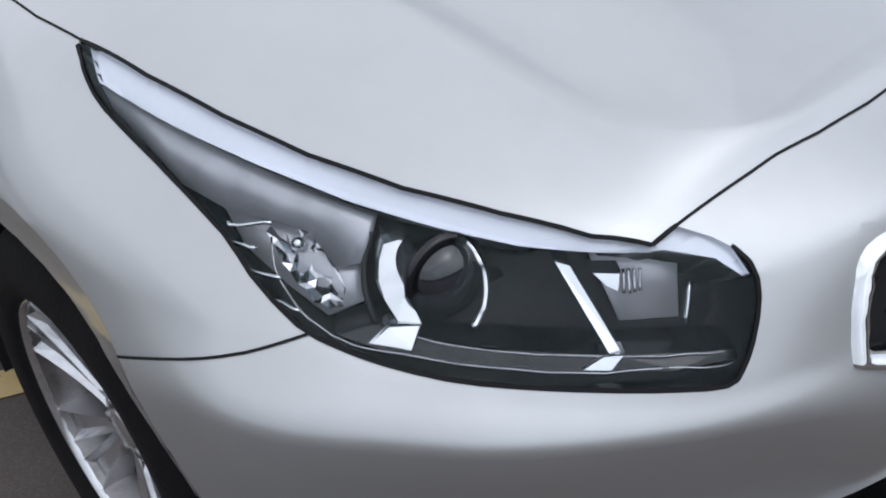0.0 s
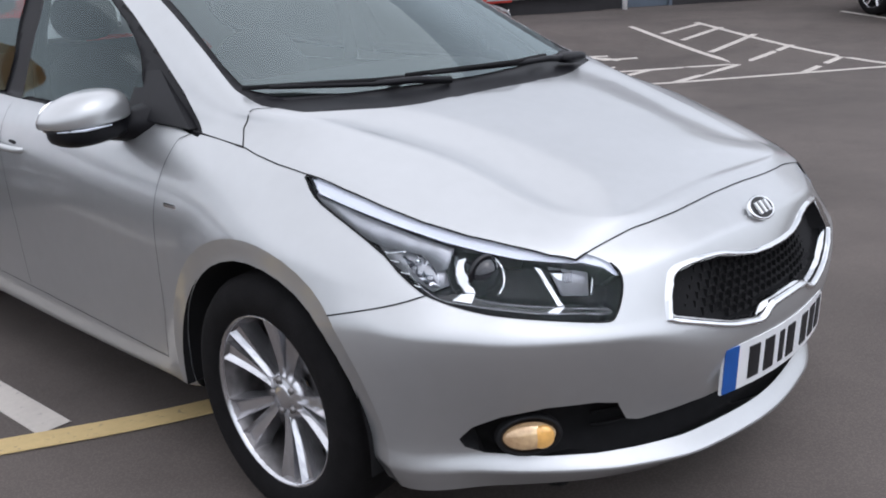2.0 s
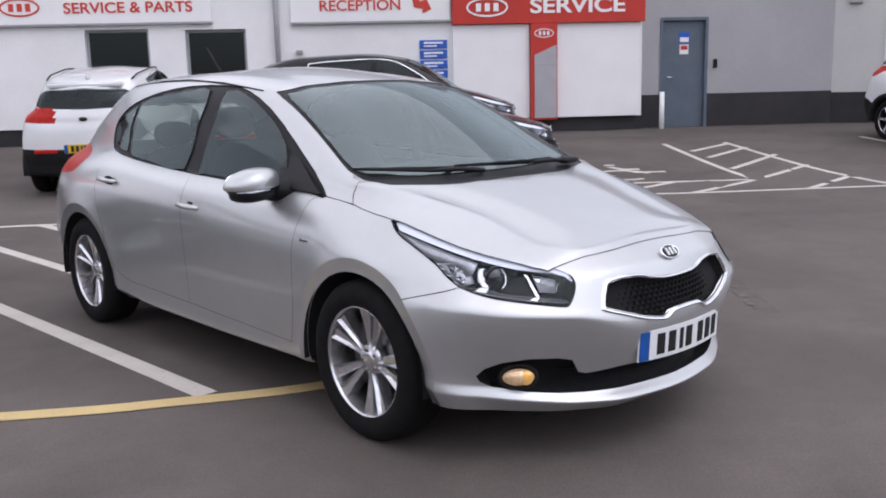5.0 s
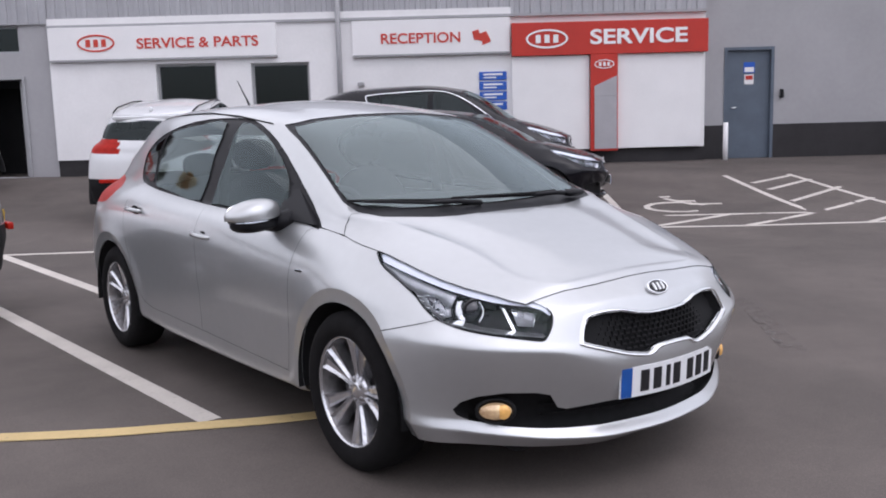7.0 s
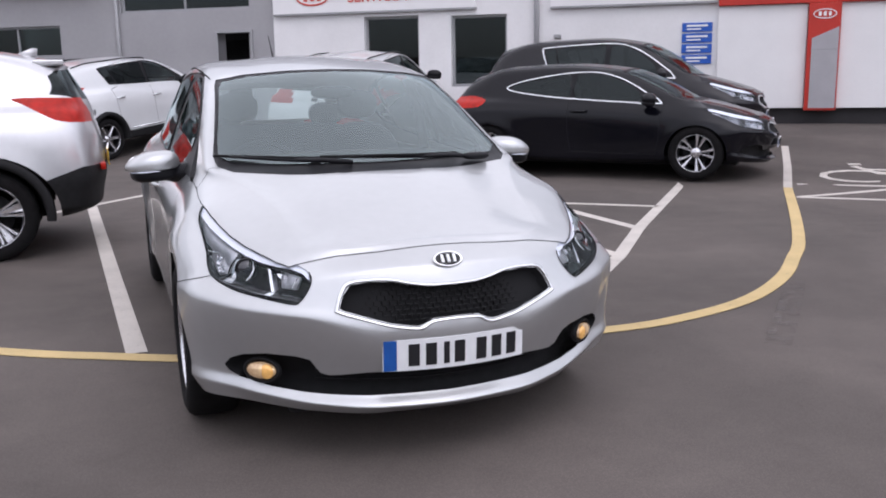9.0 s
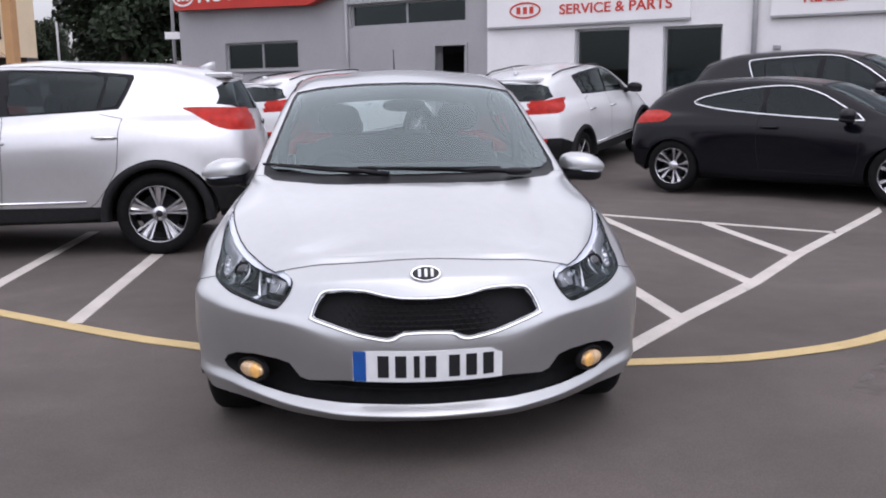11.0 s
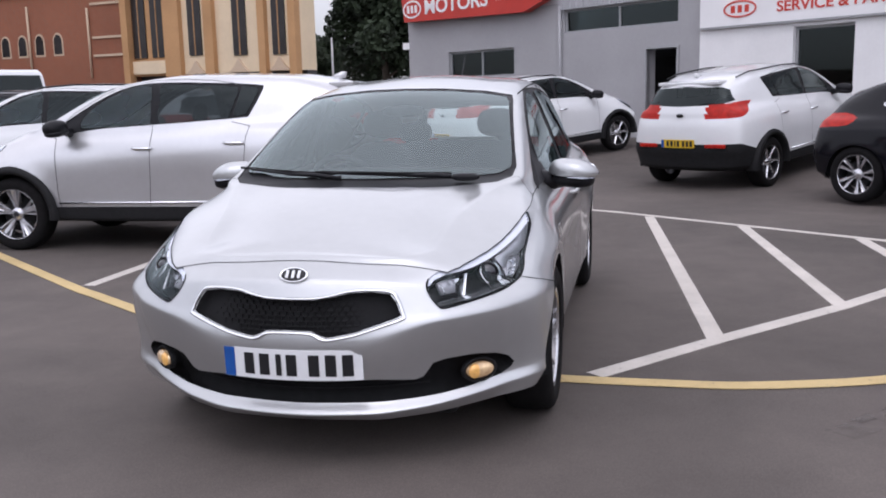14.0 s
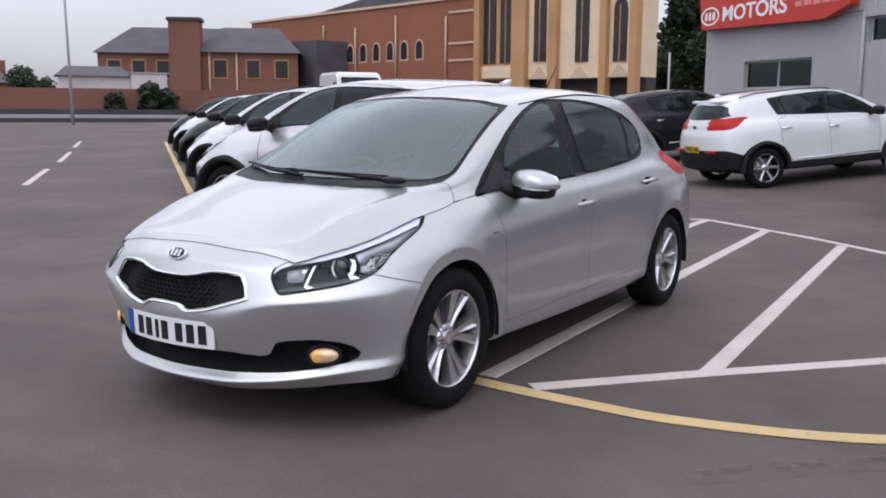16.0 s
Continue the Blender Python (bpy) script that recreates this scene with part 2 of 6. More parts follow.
def open_curve(pts, n=4):
    """A rounded line through points."""
    out = []
    for i in range(len(pts) - 1):
        p = [pts[max(0, min(len(pts) - 1, i + j - 1))] for j in range(4)]
        for j in range(n):
            s = j / n
            out.append(tuple(0.5 * (2 * b + (c - a) * s + (2 * a - 5 * b + 4 * c - d) * s * s + (3 * b - a - 3 * c + d) * s ** 3) for a, b, c, d in zip(*p)))
    return out + [pts[-1]]


# ---------------------------------------------------------------- ground
SLOPE, WALL_Y = 0.78, 17.8
FACADE = Matrix.Translation((0, WALL_Y, 0)) @ pose(0, 0, 0, 0, 0, -math.degrees(math.atan(SLOPE)))
BASE = 0.38


def rise(x, y):
    """The yard climbs gently to the foot of the building."""
    d = (WALL_Y - SLOPE * x - y) / math.hypot(1, SLOPE)
    u = x * FACADE[0][0] + (y - WALL_Y) * FACADE[1][0]
    k = min(1, max(0, (u - 7) / 4))
    reach = 5.6 + 1.4 * k * k * (3 - 2 * k)
    s = min(1, max(0, (reach - d) / reach))
    return BASE * s * s * (3 - 2 * s)


def asphalt():
    m = mat("worn_asphalt", (0.106, 0.089, 0.080), 0.82, var=0.22, scale=0.35, bump=0.2, bscale=200)
    t = m.node_tree
    n, lk = t.nodes, t.links.new
    b = n["Principled BSDF"]
    old = b.inputs["Base Color"].links[0].from_socket
    tc = n.new("ShaderNodeTexCoord")
    # stone chippings
    v = n.new("ShaderNodeTexVoronoi")
    v.inputs["Scale"].default_value = 140
    r1 = n.new("ShaderNodeMapRange")
    r1.inputs["From Max"].default_value, r1.inputs["To Min"].default_value, r1.inputs["To Max"].default_value = 0.6, 1.2, 0.85
    lk(tc.outputs["Object"], v.inputs["Vector"])
    lk(v.outputs["Distance"], r1.inputs["Value"])
    # oil and damp patches
    p = n.new("ShaderNodeTexNoise")
    p.inputs["Scale"].default_value, p.inputs["Detail"].default_value, p.inputs["Distortion"].default_value = 0.8, 7, 1.2
    r2 = n.new("ShaderNodeMapRange")
    r2.inputs["From Min"].default_value, r2.inputs["From Max"].default_value, r2.inputs["To Min"].default_value, r2.inputs["To Max"].default_value = 0.35, 0.62, 0.85, 1.07
    lk(tc.outputs["Object"], p.inputs["Vector"])
    lk(p.outputs["Fac"], r2.inputs["Value"])
    mul = n.new("ShaderNodeMath")
    mul.operation = "MULTIPLY"
    lk(r1.outputs[0], mul.inputs[0])
    lk(r2.outputs[0], mul.inputs[1])
    sc = n.new("ShaderNodeVectorMath")
    sc.operation = "SCALE"
    lk(old, sc.inputs[0])
    lk(mul.outputs[0], sc.inputs["Scale"])
    lk(sc.outputs[0], b.inputs["Base Color"])
    return m


def worn_paint(name, col):
    """Road paint, rubbed through to the asphalt in specks."""
    m = mat(name, col, 0.7, var=0.12, scale=3.0, bump=0.3, bscale=260)
    t = m.node_tree
    n, lk = t.nodes, t.links.new
    b = n["Principled BSDF"]
    old = b.inputs["Base Color"].links[0].from_socket
    tc = n.new("ShaderNodeTexCoord")
    p = n.new("ShaderNodeTexNoise")
    p.inputs["Scale"].default_value, p.inputs["Detail"].default_value = 45, 8
    r = n.new("ShaderNodeMapRange")
    r.inputs["From Min"].default_value, r.inputs["From Max"].default_value = 0.64, 0.78
    mix = n.new("ShaderNodeMix")
    mix.data_type = "RGBA"
    mix.inputs[7].default_value = (0.12, 0.11, 0.105, 1)
    lk(tc.outputs["Object"], p.inputs["Vector"])
    lk(p.outputs["Fac"], r.inputs["Value"])
    lk(r.outputs[0], mix.inputs[0])
    lk(old, mix.inputs[6])
    lk(mix.outputs[2], b.inputs["Base Color"])
    return m


ASPHALT = asphalt()
LINE_WHITE = worn_paint("white_line_paint", (0.54, 0.50, 0.455))
LINE_YELLOW = worn_paint("yellow_line_paint", (0.56, 0.42, 0.20))


def yard():
    bm = bmesh.new()
    far = [-900, -300, -150, -90, -60]
    xs = far + [-40 + 1.0 * i for i in range(81)] + [-v for v in reversed(far)]
    ys = far + [-40 + 1.0 * i for i in range(81)] + [-v for v in reversed(far)]
    grid = [[bm.verts.new((x, y, rise(x, y) if -30 < x < 40 and y < 41 else (BASE if rise(x, y) > .3 else 0))) for y in ys] for x in xs]
    for a, b in zip(grid, grid[1:]):
        for j in range(len(ys) - 1):
            bm.faces.new((a[j], b[j], b[j + 1], a[j + 1]))
    return single("ground", bm, ASPHALT, "dark worn asphalt yard with faint stains", "ground", kind="structure", smooth=True)


yard()


def painted_line(name, pts, width, material, label, lift=0.004):
    """A flat strip of road paint along points, draped on the yard."""
    fine = []
    for a, b in zip(pts, pts[1:]):
        a, b = Vector(a), Vector(b)
        k = max(1, int((b - a).length / 0.5))
        fine += [a + (b - a) * i / k for i in range(k)]
    fine.append(Vector(pts[-1]))
    bm = bmesh.new()
    rows = []
    for i, p in enumerate(fine):
        d = (fine[min(i + 1, len(fine) - 1)] - fine[max(i - 1, 0)]).normalized()
        s = Vector((-d.y, d.x)) * width / 2
        rows.append([bm.verts.new((q.x, q.y, rise(q.x, q.y) + h)) for q, h in ((p + s, lift - .004), (p + s * .97, lift), (p - s * .97, lift), (p - s, lift - .004))])
    for a, b in zip(rows, rows[1:]):
        for j in range(3):
            bm.faces.new((a[j + 1], a[j], b[j], b[j + 1]))
    return single(name, bm, material, label, "road marking", kind="structure")


HATCH = [((-2.85, 2.22), (-2.90, 5.2)), ((-1.96, 1.52), (-2.0, 6.05)), ((-1.02, .95), (-1.29, 6.95)), ((-.2, .75), (-.47, 7.65)), ((.73, .50), (.39, 7.08)), ((1.62, 1.22), (1.32, 6.33)), ((2.44, 2.10), (2.22, 5.62)), ((3.22, 3.02), (3.15, 4.84))]
for a, b in HATCH:
    painted_line("white_bay_line", [a, b], .105, LINE_WHITE, "worn white painted bay line on asphalt")
painted_line("white_bay_line", [(-1.76, 6.31), (-.5, 7.72)], .09, LINE_WHITE, "worn white painted bay line on asphalt", .006)
painted_line("white_bay_line", [(-.55, 7.72), (.98, 6.70), (3.74, 4.40), (4.10, 4.10)], .09, LINE_WHITE, "worn white painted back line of the bays", .006)
painted_line("white_bay_line", [(1.0, .47), (1.62, 1.19), (2.44, 2.09), (3.24, 3.09), (5.5, 5.68)], .105, LINE_WHITE, "worn white slanting bay edge line", .006)
YELLOW = open_curve([(-24.5, 19.2), (-8.46, 6.52), (-3.44, 2.55), (-2.55, 1.88), (-1.59, 1.20), (-1.2, .97), (-.65, .69), (.1, .47), (.76, .40), (1.3, .385), (1.75, .41), (2.40, .61), (3.02, 1.02), (3.55, 1.52), (4.0, 1.98), (4.9, 3.05), (6.2, 4.66)], 6)
painted_line("yellow_edge_line", YELLOW, .10, LINE_YELLOW, "worn yellow painted line curving round the bays", .008)
painted_line("white_edge_line", [(6.2, 4.66), (7.3, 5.95), (8.36, 7.25)], .10, LINE_WHITE, "worn white line beside the dark cars", .006)
for a, b in (((-11.3, 5.46), (-14.6, 8.0)), ((-16.6, 9.6), (-20.6, 12.6)), ((-23.2, 14.5), (-27.5, 17.7))):
    painted_line("lane_dash", [a, b], .12, LINE_WHITE, "white dashed lane mark")
# reserved bay with hatching beside it
for a, b in (((10.43, 6.23), (8.27, 3.35)), ((11.26, 5.57), (8.75, 1.70)), ((10.05, 5.45), (11.18, 5.46)), ((9.68, 4.92), (11.0, 5.02)), ((8.97, 4.11), (10.63, 4.31)), ((8.27, 3.35), (10.0, 3.49)), ((6.63, 3.27), (8.27, 3.35)),
             ((7.87, 2.41), (9.34, 2.58)), ((5.78, 4.03), (6.63, 3.27)), ((6.63, 3.27), (8.75, 1.70)), ((6.48, 4.83), (8.28, 3.37)), ((5.80, 4.03), (7.45, 4.05)), ((13.4, 4.17), (12.75, 2.95)), ((10.2, 2.36), (11.9, 1.0))):
    painted_line("white_bay_line", [a, b], .09, LINE_WHITE, "worn white line of the hatched bay by the wall", .006)


def access_symbol():
    """A worn painted access mark: head, seat and wheel strokes."""
    o, u, v = Vector((7.75, 4.8)), Vector((.62, -.78)), Vector((.78, .62))
    at = lambda a, b: tuple(o + u * a + v * b)
    strokes = [[at(-.5, .75), at(-.35, .8)], [at(-.42, .62), at(-.05, .15), at(.35, .25)], [at(-.3, .42), at(.0, .45)],
               [at(-.25 + .42 * math.cos(k * .5), -.12 + .42 * math.sin(k * .5)) for k in range(1, 12)]]
    for s in strokes:
        painted_line("access_mark", s, .09, LINE_WHITE, "worn white stroke of a painted access symbol", .007)


access_symbol()


def scuff():
    """A pale dusty streak rubbed thinly over the asphalt."""
    m = mat("pale_scuff", (0.17, 0.15, 0.14), 0.85, var=0.15, scale=6)
    n, lk = m.node_tree.nodes, m.node_tree.links.new
    clear, mix, p, r, tc = n.new("ShaderNodeBsdfTransparent"), n.new("ShaderNodeMixShader"), n.new("ShaderNodeTexNoise"), n.new("ShaderNodeMapRange"), n.new("ShaderNodeTexCoord")
    p.inputs["Scale"].default_value, p.inputs["Detail"].default_value = 9, 8
    r.inputs["From Min"].default_value, r.inputs["From Max"].default_value, r.inputs["To Max"].default_value = 0.42, 0.75, 0.55
    lk(tc.outputs["Object"], p.inputs["Vector"])
    lk(p.outputs["Fac"], r.inputs["Value"])
    lk(r.outputs[0], mix.inputs[0])
    lk(clear.outputs[0], mix.inputs[1])
    lk(n["Principled BSDF"].outputs[0], mix.inputs[2])
    lk(mix.outputs[0], n["Material Output"].inputs["Surface"])
    painted_line("scuff_mark", [(1.97, -.18), (2.35, .20), (2.66, .52), (3.02, .90)], .13, m, "pale dusty scuff on the asphalt", .005)
    painted_line("scuff_mark", [(2.06, -.02), (2.45, .36), (2.80, .72)], .05, m, "pale dusty scuff on the asphalt", .007)


scuff()


# ---------------------------------------------------------------- the workshop building
GREY_WALL = mat("grey_painted_render", (0.36, 0.355, 0.365), 0.8, var=0.07, scale=0.8, bump=0.15, bscale=50)
LIGHT_WALL = mat("pale_grey_render", (0.52, 0.51, 0.50), 0.8, var=0.06, scale=0.8, bump=0.15, bscale=50)
WHITE_WALL = mat("white_painted_brick", (0.80, 0.79, 0.79), 0.75, var=0.05, scale=1.2, bump=0.25, bscale=14)
CLADDING = mat("grey_metal_cladding", (0.40, 0.40, 0.42), 0.45, 0.2, var=0.08, scale=1.5)
PLINTH = mat("black_plinth_paint", (0.025, 0.023, 0.025), 0.7, var=0.3, scale=2, bump=0.2, bscale=30)
SIGN_WHITE = mat("white_sign_board", (0.82, 0.81, 0.81), 0.4, var=0.03, scale=2)
SIGN_RED = mat("red_sign_board", (0.50, 0.035, 0.022), 0.38, var=0.08, scale=2)
SIGN_BLUE = mat("blue_sign_board", (0.02, 0.10, 0.46), 0.4, var=0.08, scale=4)
SIGN_GREY = mat("silver_grey_panel", (0.42, 0.41, 0.43), 0.4, 0.3, var=0.06, scale=3)
RED_TEXT = mat("red_lettering", (0.55, 0.05, 0.03), 0.5, var=0.06, scale=6)
WHITE_TEXT = mat("white_lettering", (0.82, 0.82, 0.82), 0.45, var=0.03, scale=6)
FADED_TEXT = mat("faded_pink_lettering", (0.66, 0.25, 0.22), 0.5, var=0.1, scale=6)
DOOR_BLUE = mat("blue_grey_door_paint", (0.10, 0.125, 0.16), 0.5, var=0.12, scale=3)
FRAME_GREY = mat("grey_window_frame", (0.34, 0.34, 0.35), 0.5, var=0.08, scale=6)
# near-black base colour carries the shade of the unlit rooms
UNLIT_ROOM = mat("dark_room", (0.018, 0.018, 0.02), 0.9, var=0.3, scale=2)
PANE = glass("building_glass", (0.30, 0.32, 0.33), ior=1.5)


def wall_with_holes(name, u0, u1, z0, z1, holes, material, label, thick=.3, d=0.0):
    """A wall of the facade with openings through it."""
    us = sorted({u0, u1, *(h[0] for h in holes), *(h[1] for h in holes)})
    zs = sorted({z0, z1, *(h[2] for h in holes), *(h[3] for h in holes)})
    bm = bmesh.new()
    for a, b in zip(us, us[1:]):
        for c, e in zip(zs, zs[1:]):
            mu, mz = (a + b) / 2, (c + e) / 2
            if not any(h[0] < mu < h[1] and h[2] < mz < h[3] for h in holes):
                box(a, b, -d, -d + thick, c, e, bm=bm)
    bmesh.ops.remove_doubles(bm, verts=bm.verts, dist=1e-4)
    inner = [f for f in bm.faces if any(all(v in g.verts for v in f.verts) for e in f.edges for g in e.link_faces if g is not f)]
    bmesh.ops.delete(bm, geom=list(set(inner)), context="FACES")
    return single(name, bm, material, label, "wall", m=FACADE, kind="structure")


def window(name, u0, u1, z0, z1, mullions, label, sill=True, deep=.10):
    w = thing(name, label, "window", FACADE, kind="structure")
    t = .05
    for a, b, c, e in ((u0, u1, z0, z0 + t), (u0, u1, z1 - t, z1), (u0, u0 + t, z0 + t, z1 - t), (u1 - t, u1, z0 + t, z1 - t)):
        part("window_frame", box(a, b, deep - .03, deep + .05, c, e, .006), FRAME_GREY, w, smooth=False)
    edges = [u0 + t, *mullions, u1 - t]
    for x in mullions:
        part("mullion", box(x - .02, x + .02, deep - .03, deep + .05, z0 + t, z1 - t), FRAME_GREY, w, smooth=False)
    for a, b in zip(edges, edges[1:]):
        part("pane", box(a, b, deep + .005, deep + .012, z0 + t, z1 - t), PANE, w, smooth=False).visible_shadow = False
    if sill:
        part("window_sill", box(u0 - .05, u1 + .05, -.05, deep, z0 - .05, z0, .01), FRAME_GREY, w, smooth=False)
    # a near-black sheet paints the unlit room behind the panes
    part("room", box(u0 - .3, u1 + .3, 1.4, 1.5, z0 - .6, z1 + .3), UNLIT_ROOM, w, "dark room behind", smooth=False)
    return w


def corrugated(name, u0, u1, z0, z1, d, label, pitch=.2):
    """Profiled metal cladding with upright ribs."""
    bm = bmesh.new()
    cols = []
    n = int((u1 - u0) / pitch)
    for i in range(n):
        for f, y in ((0, 0), (.42, 0), (.52, -.035), (.88, -.035), (.98, 0)):
            cols.append((u0 + (i + f) * pitch, y - d))
    cols.append((u1, -d))
    rows = [[bm.verts.new((x, y, z)) for x, y in cols] for z in (z0, z1)]
    back = [[bm.verts.new((x, .05 - d, z)) for x, y in cols] for z in (z0, z1)]
    for i in range(len(cols) - 1):
        bm.faces.new((rows[0][i], rows[0][i + 1], rows[1][i + 1], rows[1][i]))
        bm.faces.new((back[0][i + 1], back[0][i], back[1][i], back[1][i + 1]))
        bm.faces.new((rows[0][i + 1], rows[0][i], back[0][i], back[0][i + 1]))
    return single(name, bm, CLADDING, label, "cladding", m=FACADE, kind="structure")


wall_with_holes("wall_workshop_grey", -6.6, 3.08, 0, 3.47, [(-4.9, -2.37, 1.86, 2.56), (1.71, 2.50, BASE, 2.28), (-.70, 2.50, 2.77, 3.31)], GREY_WALL, "plain grey rendered workshop wall")
wall_with_holes("wall_reception_white", 3.08, 12.0, .69, 3.4, [(5.12, 6.29, 1.30, 2.50), (6.96, 8.09, 1.10, 2.47)], WHITE_WALL, "white painted brick reception wall", d=.06)
single("plinth", box(3.08, 12.0, -.02, .3, 0, .69), PLINTH, "black painted plinth under the white wall", "plinth", m=FACADE, kind="structure")
wall_with_holes("wall_side_grey", 15.75, 19.8, 1.04, 6.0, [(16.22, 17.16, 1.04, 2.53)], GREY_WALL, "plain grey wall round a service door", d=-.25)
for a, b in ((15.75, 16.22), (17.16, 19.8)):
    single("plinth", box(a, b, .24, .55, 0, 1.04), PLINTH, "black painted plinth under the grey wall", "plinth", m=FACADE, kind="structure")
single("wall_end_pale", box(0, .95, 0, .3, 1.0, 6.0), LIGHT_WALL, "pale grey end wall", "wall", m=FACADE @ pose(19.8, .25, 0, 0, 0, -28), kind="structure")
single("plinth", box(0, 8, .01, .31, 0, 1.0), PLINTH, "black painted plinth under the end wall", "plinth", m=FACADE @ pose(19.8, .25, 0, 0, 0, -28), kind="structure")
single("wall_end_white", box(.95, 8, -.02, .3, 1.0, 6.0), WHITE_WALL, "white end wall", "wall", m=FACADE @ pose(19.8, .25, 0, 0, 0, -28), kind="structure")
single("vent_box", box(.25, .50, -.08, .0, 2.75, 2.98, .01), FRAME_GREY, "small grey vent box on the pale wall", "vent", m=FACADE @ pose(19.8, .25, 0, 0, 0, -28))
single("roof", box(-6.6, 26, .3, 14, 5.9, 6.05), CLADDING, "grey metal roof", "roof", m=FACADE, kind="structure")
single("wall_gable", box(-6.6, -6.3, .3, 14, 0, 5.9), GREY_WALL, "plain grey gable wall", "wall", m=FACADE, kind="structure")
# added inner wall, coloured near-black for the shade indoors
single("wall_inner", box(-6.3, 26, 3.0, 3.2, 0, 5.9), UNLIT_ROOM, "dark inner wall", "wall", m=FACADE, kind="structure")
corrugated("cladding_west", -.85, 3.08, 3.31, 5.9, .04, "ribbed grey metal cladding")
corrugated("cladding_middle", 3.08, 15.75, 3.26, 5.9, .02, "ribbed grey metal cladding over the reception")
single("cladding_parapet", box(-6.6, -.85, -.05, .2, 3.47, 5.0), CLADDING, "flat grey parapet behind the sign", "parapet", m=FACADE, kind="structure")
single("eaves_trim", box(3.08, 15.75, -.10, .02, 3.22, 3.27), FRAME_GREY, "thin grey trim under the cladding", "trim", m=FACADE, kind="structure")
window("window_grey", -4.9, -2.37, 1.86, 2.56, [-3.62], "dark two-pane window in the grey wall")
window("window_reception", 5.12, 6.29, 1.30, 2.50, [], "dark reception window with grey frame", deep=.06)
window("window_reception", 6.96, 8.09, 1.10, 2.47, [], "dark reception window with grey frame", deep=.06)
window("window_band", -.70, 2.50, 2.77, 3.31, [.9], "dark high window band", sill=False)


def open_door():
    d = thing("door_workshop", "dark open workshop doorway in the grey wall", "door", FACADE, kind="structure")
    part("door_frame", box(1.66, 1.71, -.04, .12, BASE, 2.33), FRAME_GREY, d, smooth=False)
    part("door_frame", box(2.50, 2.55, -.04, .12, BASE, 2.33), FRAME_GREY, d, smooth=False)
    part("door_frame", box(1.71, 2.50, -.04, .12, 2.28, 2.33), FRAME_GREY, d, smooth=False)
    part("door_leaf", box(2.38, 2.44, .12, .85, BASE + .02, 2.26, .01), GREY_WALL, d, "grey door leaf standing open", smooth=False)
    # near-black sheet stands for the shade inside the doorway
    part("room", box(1.2, 3.0, 1.5, 1.6, 0, 2.6), UNLIT_ROOM, d, "dark room behind", smooth=False)


def service_door():
    m = FACADE @ pose(0, .25, 0)
    d = thing("door_service", "closed blue-grey steel service door with notices", "door", m, kind="structure")
    part("door_leaf", box(16.26, 17.12, .06, .11, BASE, 2.49, .006), DOOR_BLUE, d, smooth=False)
    for a, b, c, e in ((16.20, 16.26, BASE, 2.55), (17.12, 17.18, BASE, 2.55), (16.26, 17.12, 2.49, 2.55)):
        part("door_frame", box(a, b, -.02, .12, c, e), DOOR_BLUE, d, smooth=False)
    part("door_handle", tube([(16.36, .05, 1.38), (16.36, .01, 1.38), (16.48, .01, 1.38)], .012), CHROME, d, "steel lever handle")
    part("notice", box(16.60, 16.82, .052, .06, 2.05, 2.26), SIGN_BLUE, d, "pale blue safety notice", smooth=False)
    part("notice_field", box(16.62, 16.80, .046, .052, 2.07, 2.16), SIGN_WHITE, d, smooth=False)
    part("notice", box(16.62, 16.80, .052, .06, 1.83, 2.02), SIGN_WHITE, d, "small white notice with red", smooth=False)
    part("notice_field", box(16.64, 16.78, .046, .052, 1.92, 2.0), SIGN_RED, d, smooth=False)


open_door()
service_door()
single("key_switch", box(17.30, 17.36, .17, .25, 1.55, 1.72, .01), TRIM, "small dark switch box beside the door", "switch", m=FACADE)


def oval_ring(w, h, t, y0, y1, n=40):
    bm = bmesh.new()
    rows = []
    for k in range(n):
        c, s = math.cos(k * math.tau / n), math.sin(k * math.tau / n)
        rows.append([bm.verts.new((c * a, y, s * b)) for a, b, y in ((w, h, y1), (w, h, y0), (w - t, h - t, y0), (w - t, h - t, y1))])
    for a, b in zip(rows, rows[1:] + rows[:1]):
        for j in range(3):
            bm.faces.new((a[j], a[j + 1], b[j + 1], b[j]))
    bmesh.ops.recalc_face_normals(bm, faces=bm.faces)
    return bm


def logo(parent, u, z, w, h, material, y):
    """A plain oval with three bars in place of a maker's mark."""
    o = part("oval_mark", oval_ring(w, h, h * .2, -.012, 0), material, parent, m=pose(u, y, z), smooth=False)
    for x in (-.42, 0, .42):
        part("mark_bar", box((x - .12) * w, (x + .12) * w, -.012, 0, -h * .42, h * .42), material, o, smooth=False)




def sign(name, label, u0, u1, z0, z1, d, material, edge=None):
    s = thing(name, label, "sign", FACADE)
    part("board", box(u0, u1, -d, -.06, z0, z1, .008), material, s, smooth=False)
    if edge:
        part("lower_edge", box(u0, u1, -d - .01, -.06, z0 - .035, z0 - .001), edge, s, "thin grey lower edge", smooth=False)
    return s


s = sign("service_parts_sign", "white fascia sign with red service lettering", 3.12, 7.49, 2.61, 3.22, .14, SIGN_WHITE, FRAME_GREY)
logo(s, 4.03, 2.915, .36, .165, RED_TEXT, -.141)
lettering("letters", "SERVICE & PARTS", .27, RED_TEXT, pose(5.98, -.146, 2.88, 90), s, width=2.33, label="red capital letters", weight=.004)
s = sign("reception_sign", "white fascia sign with red reception lettering and arrow", 8.95, 11.97, 2.56, 3.2, .14, SIGN_WHITE, FRAME_GREY)
lettering("letters", "RECEPTION", .27, RED_TEXT, pose(10.26, -.146, 2.845, 90), s, width=1.52, label="red capital letters", weight=.004)
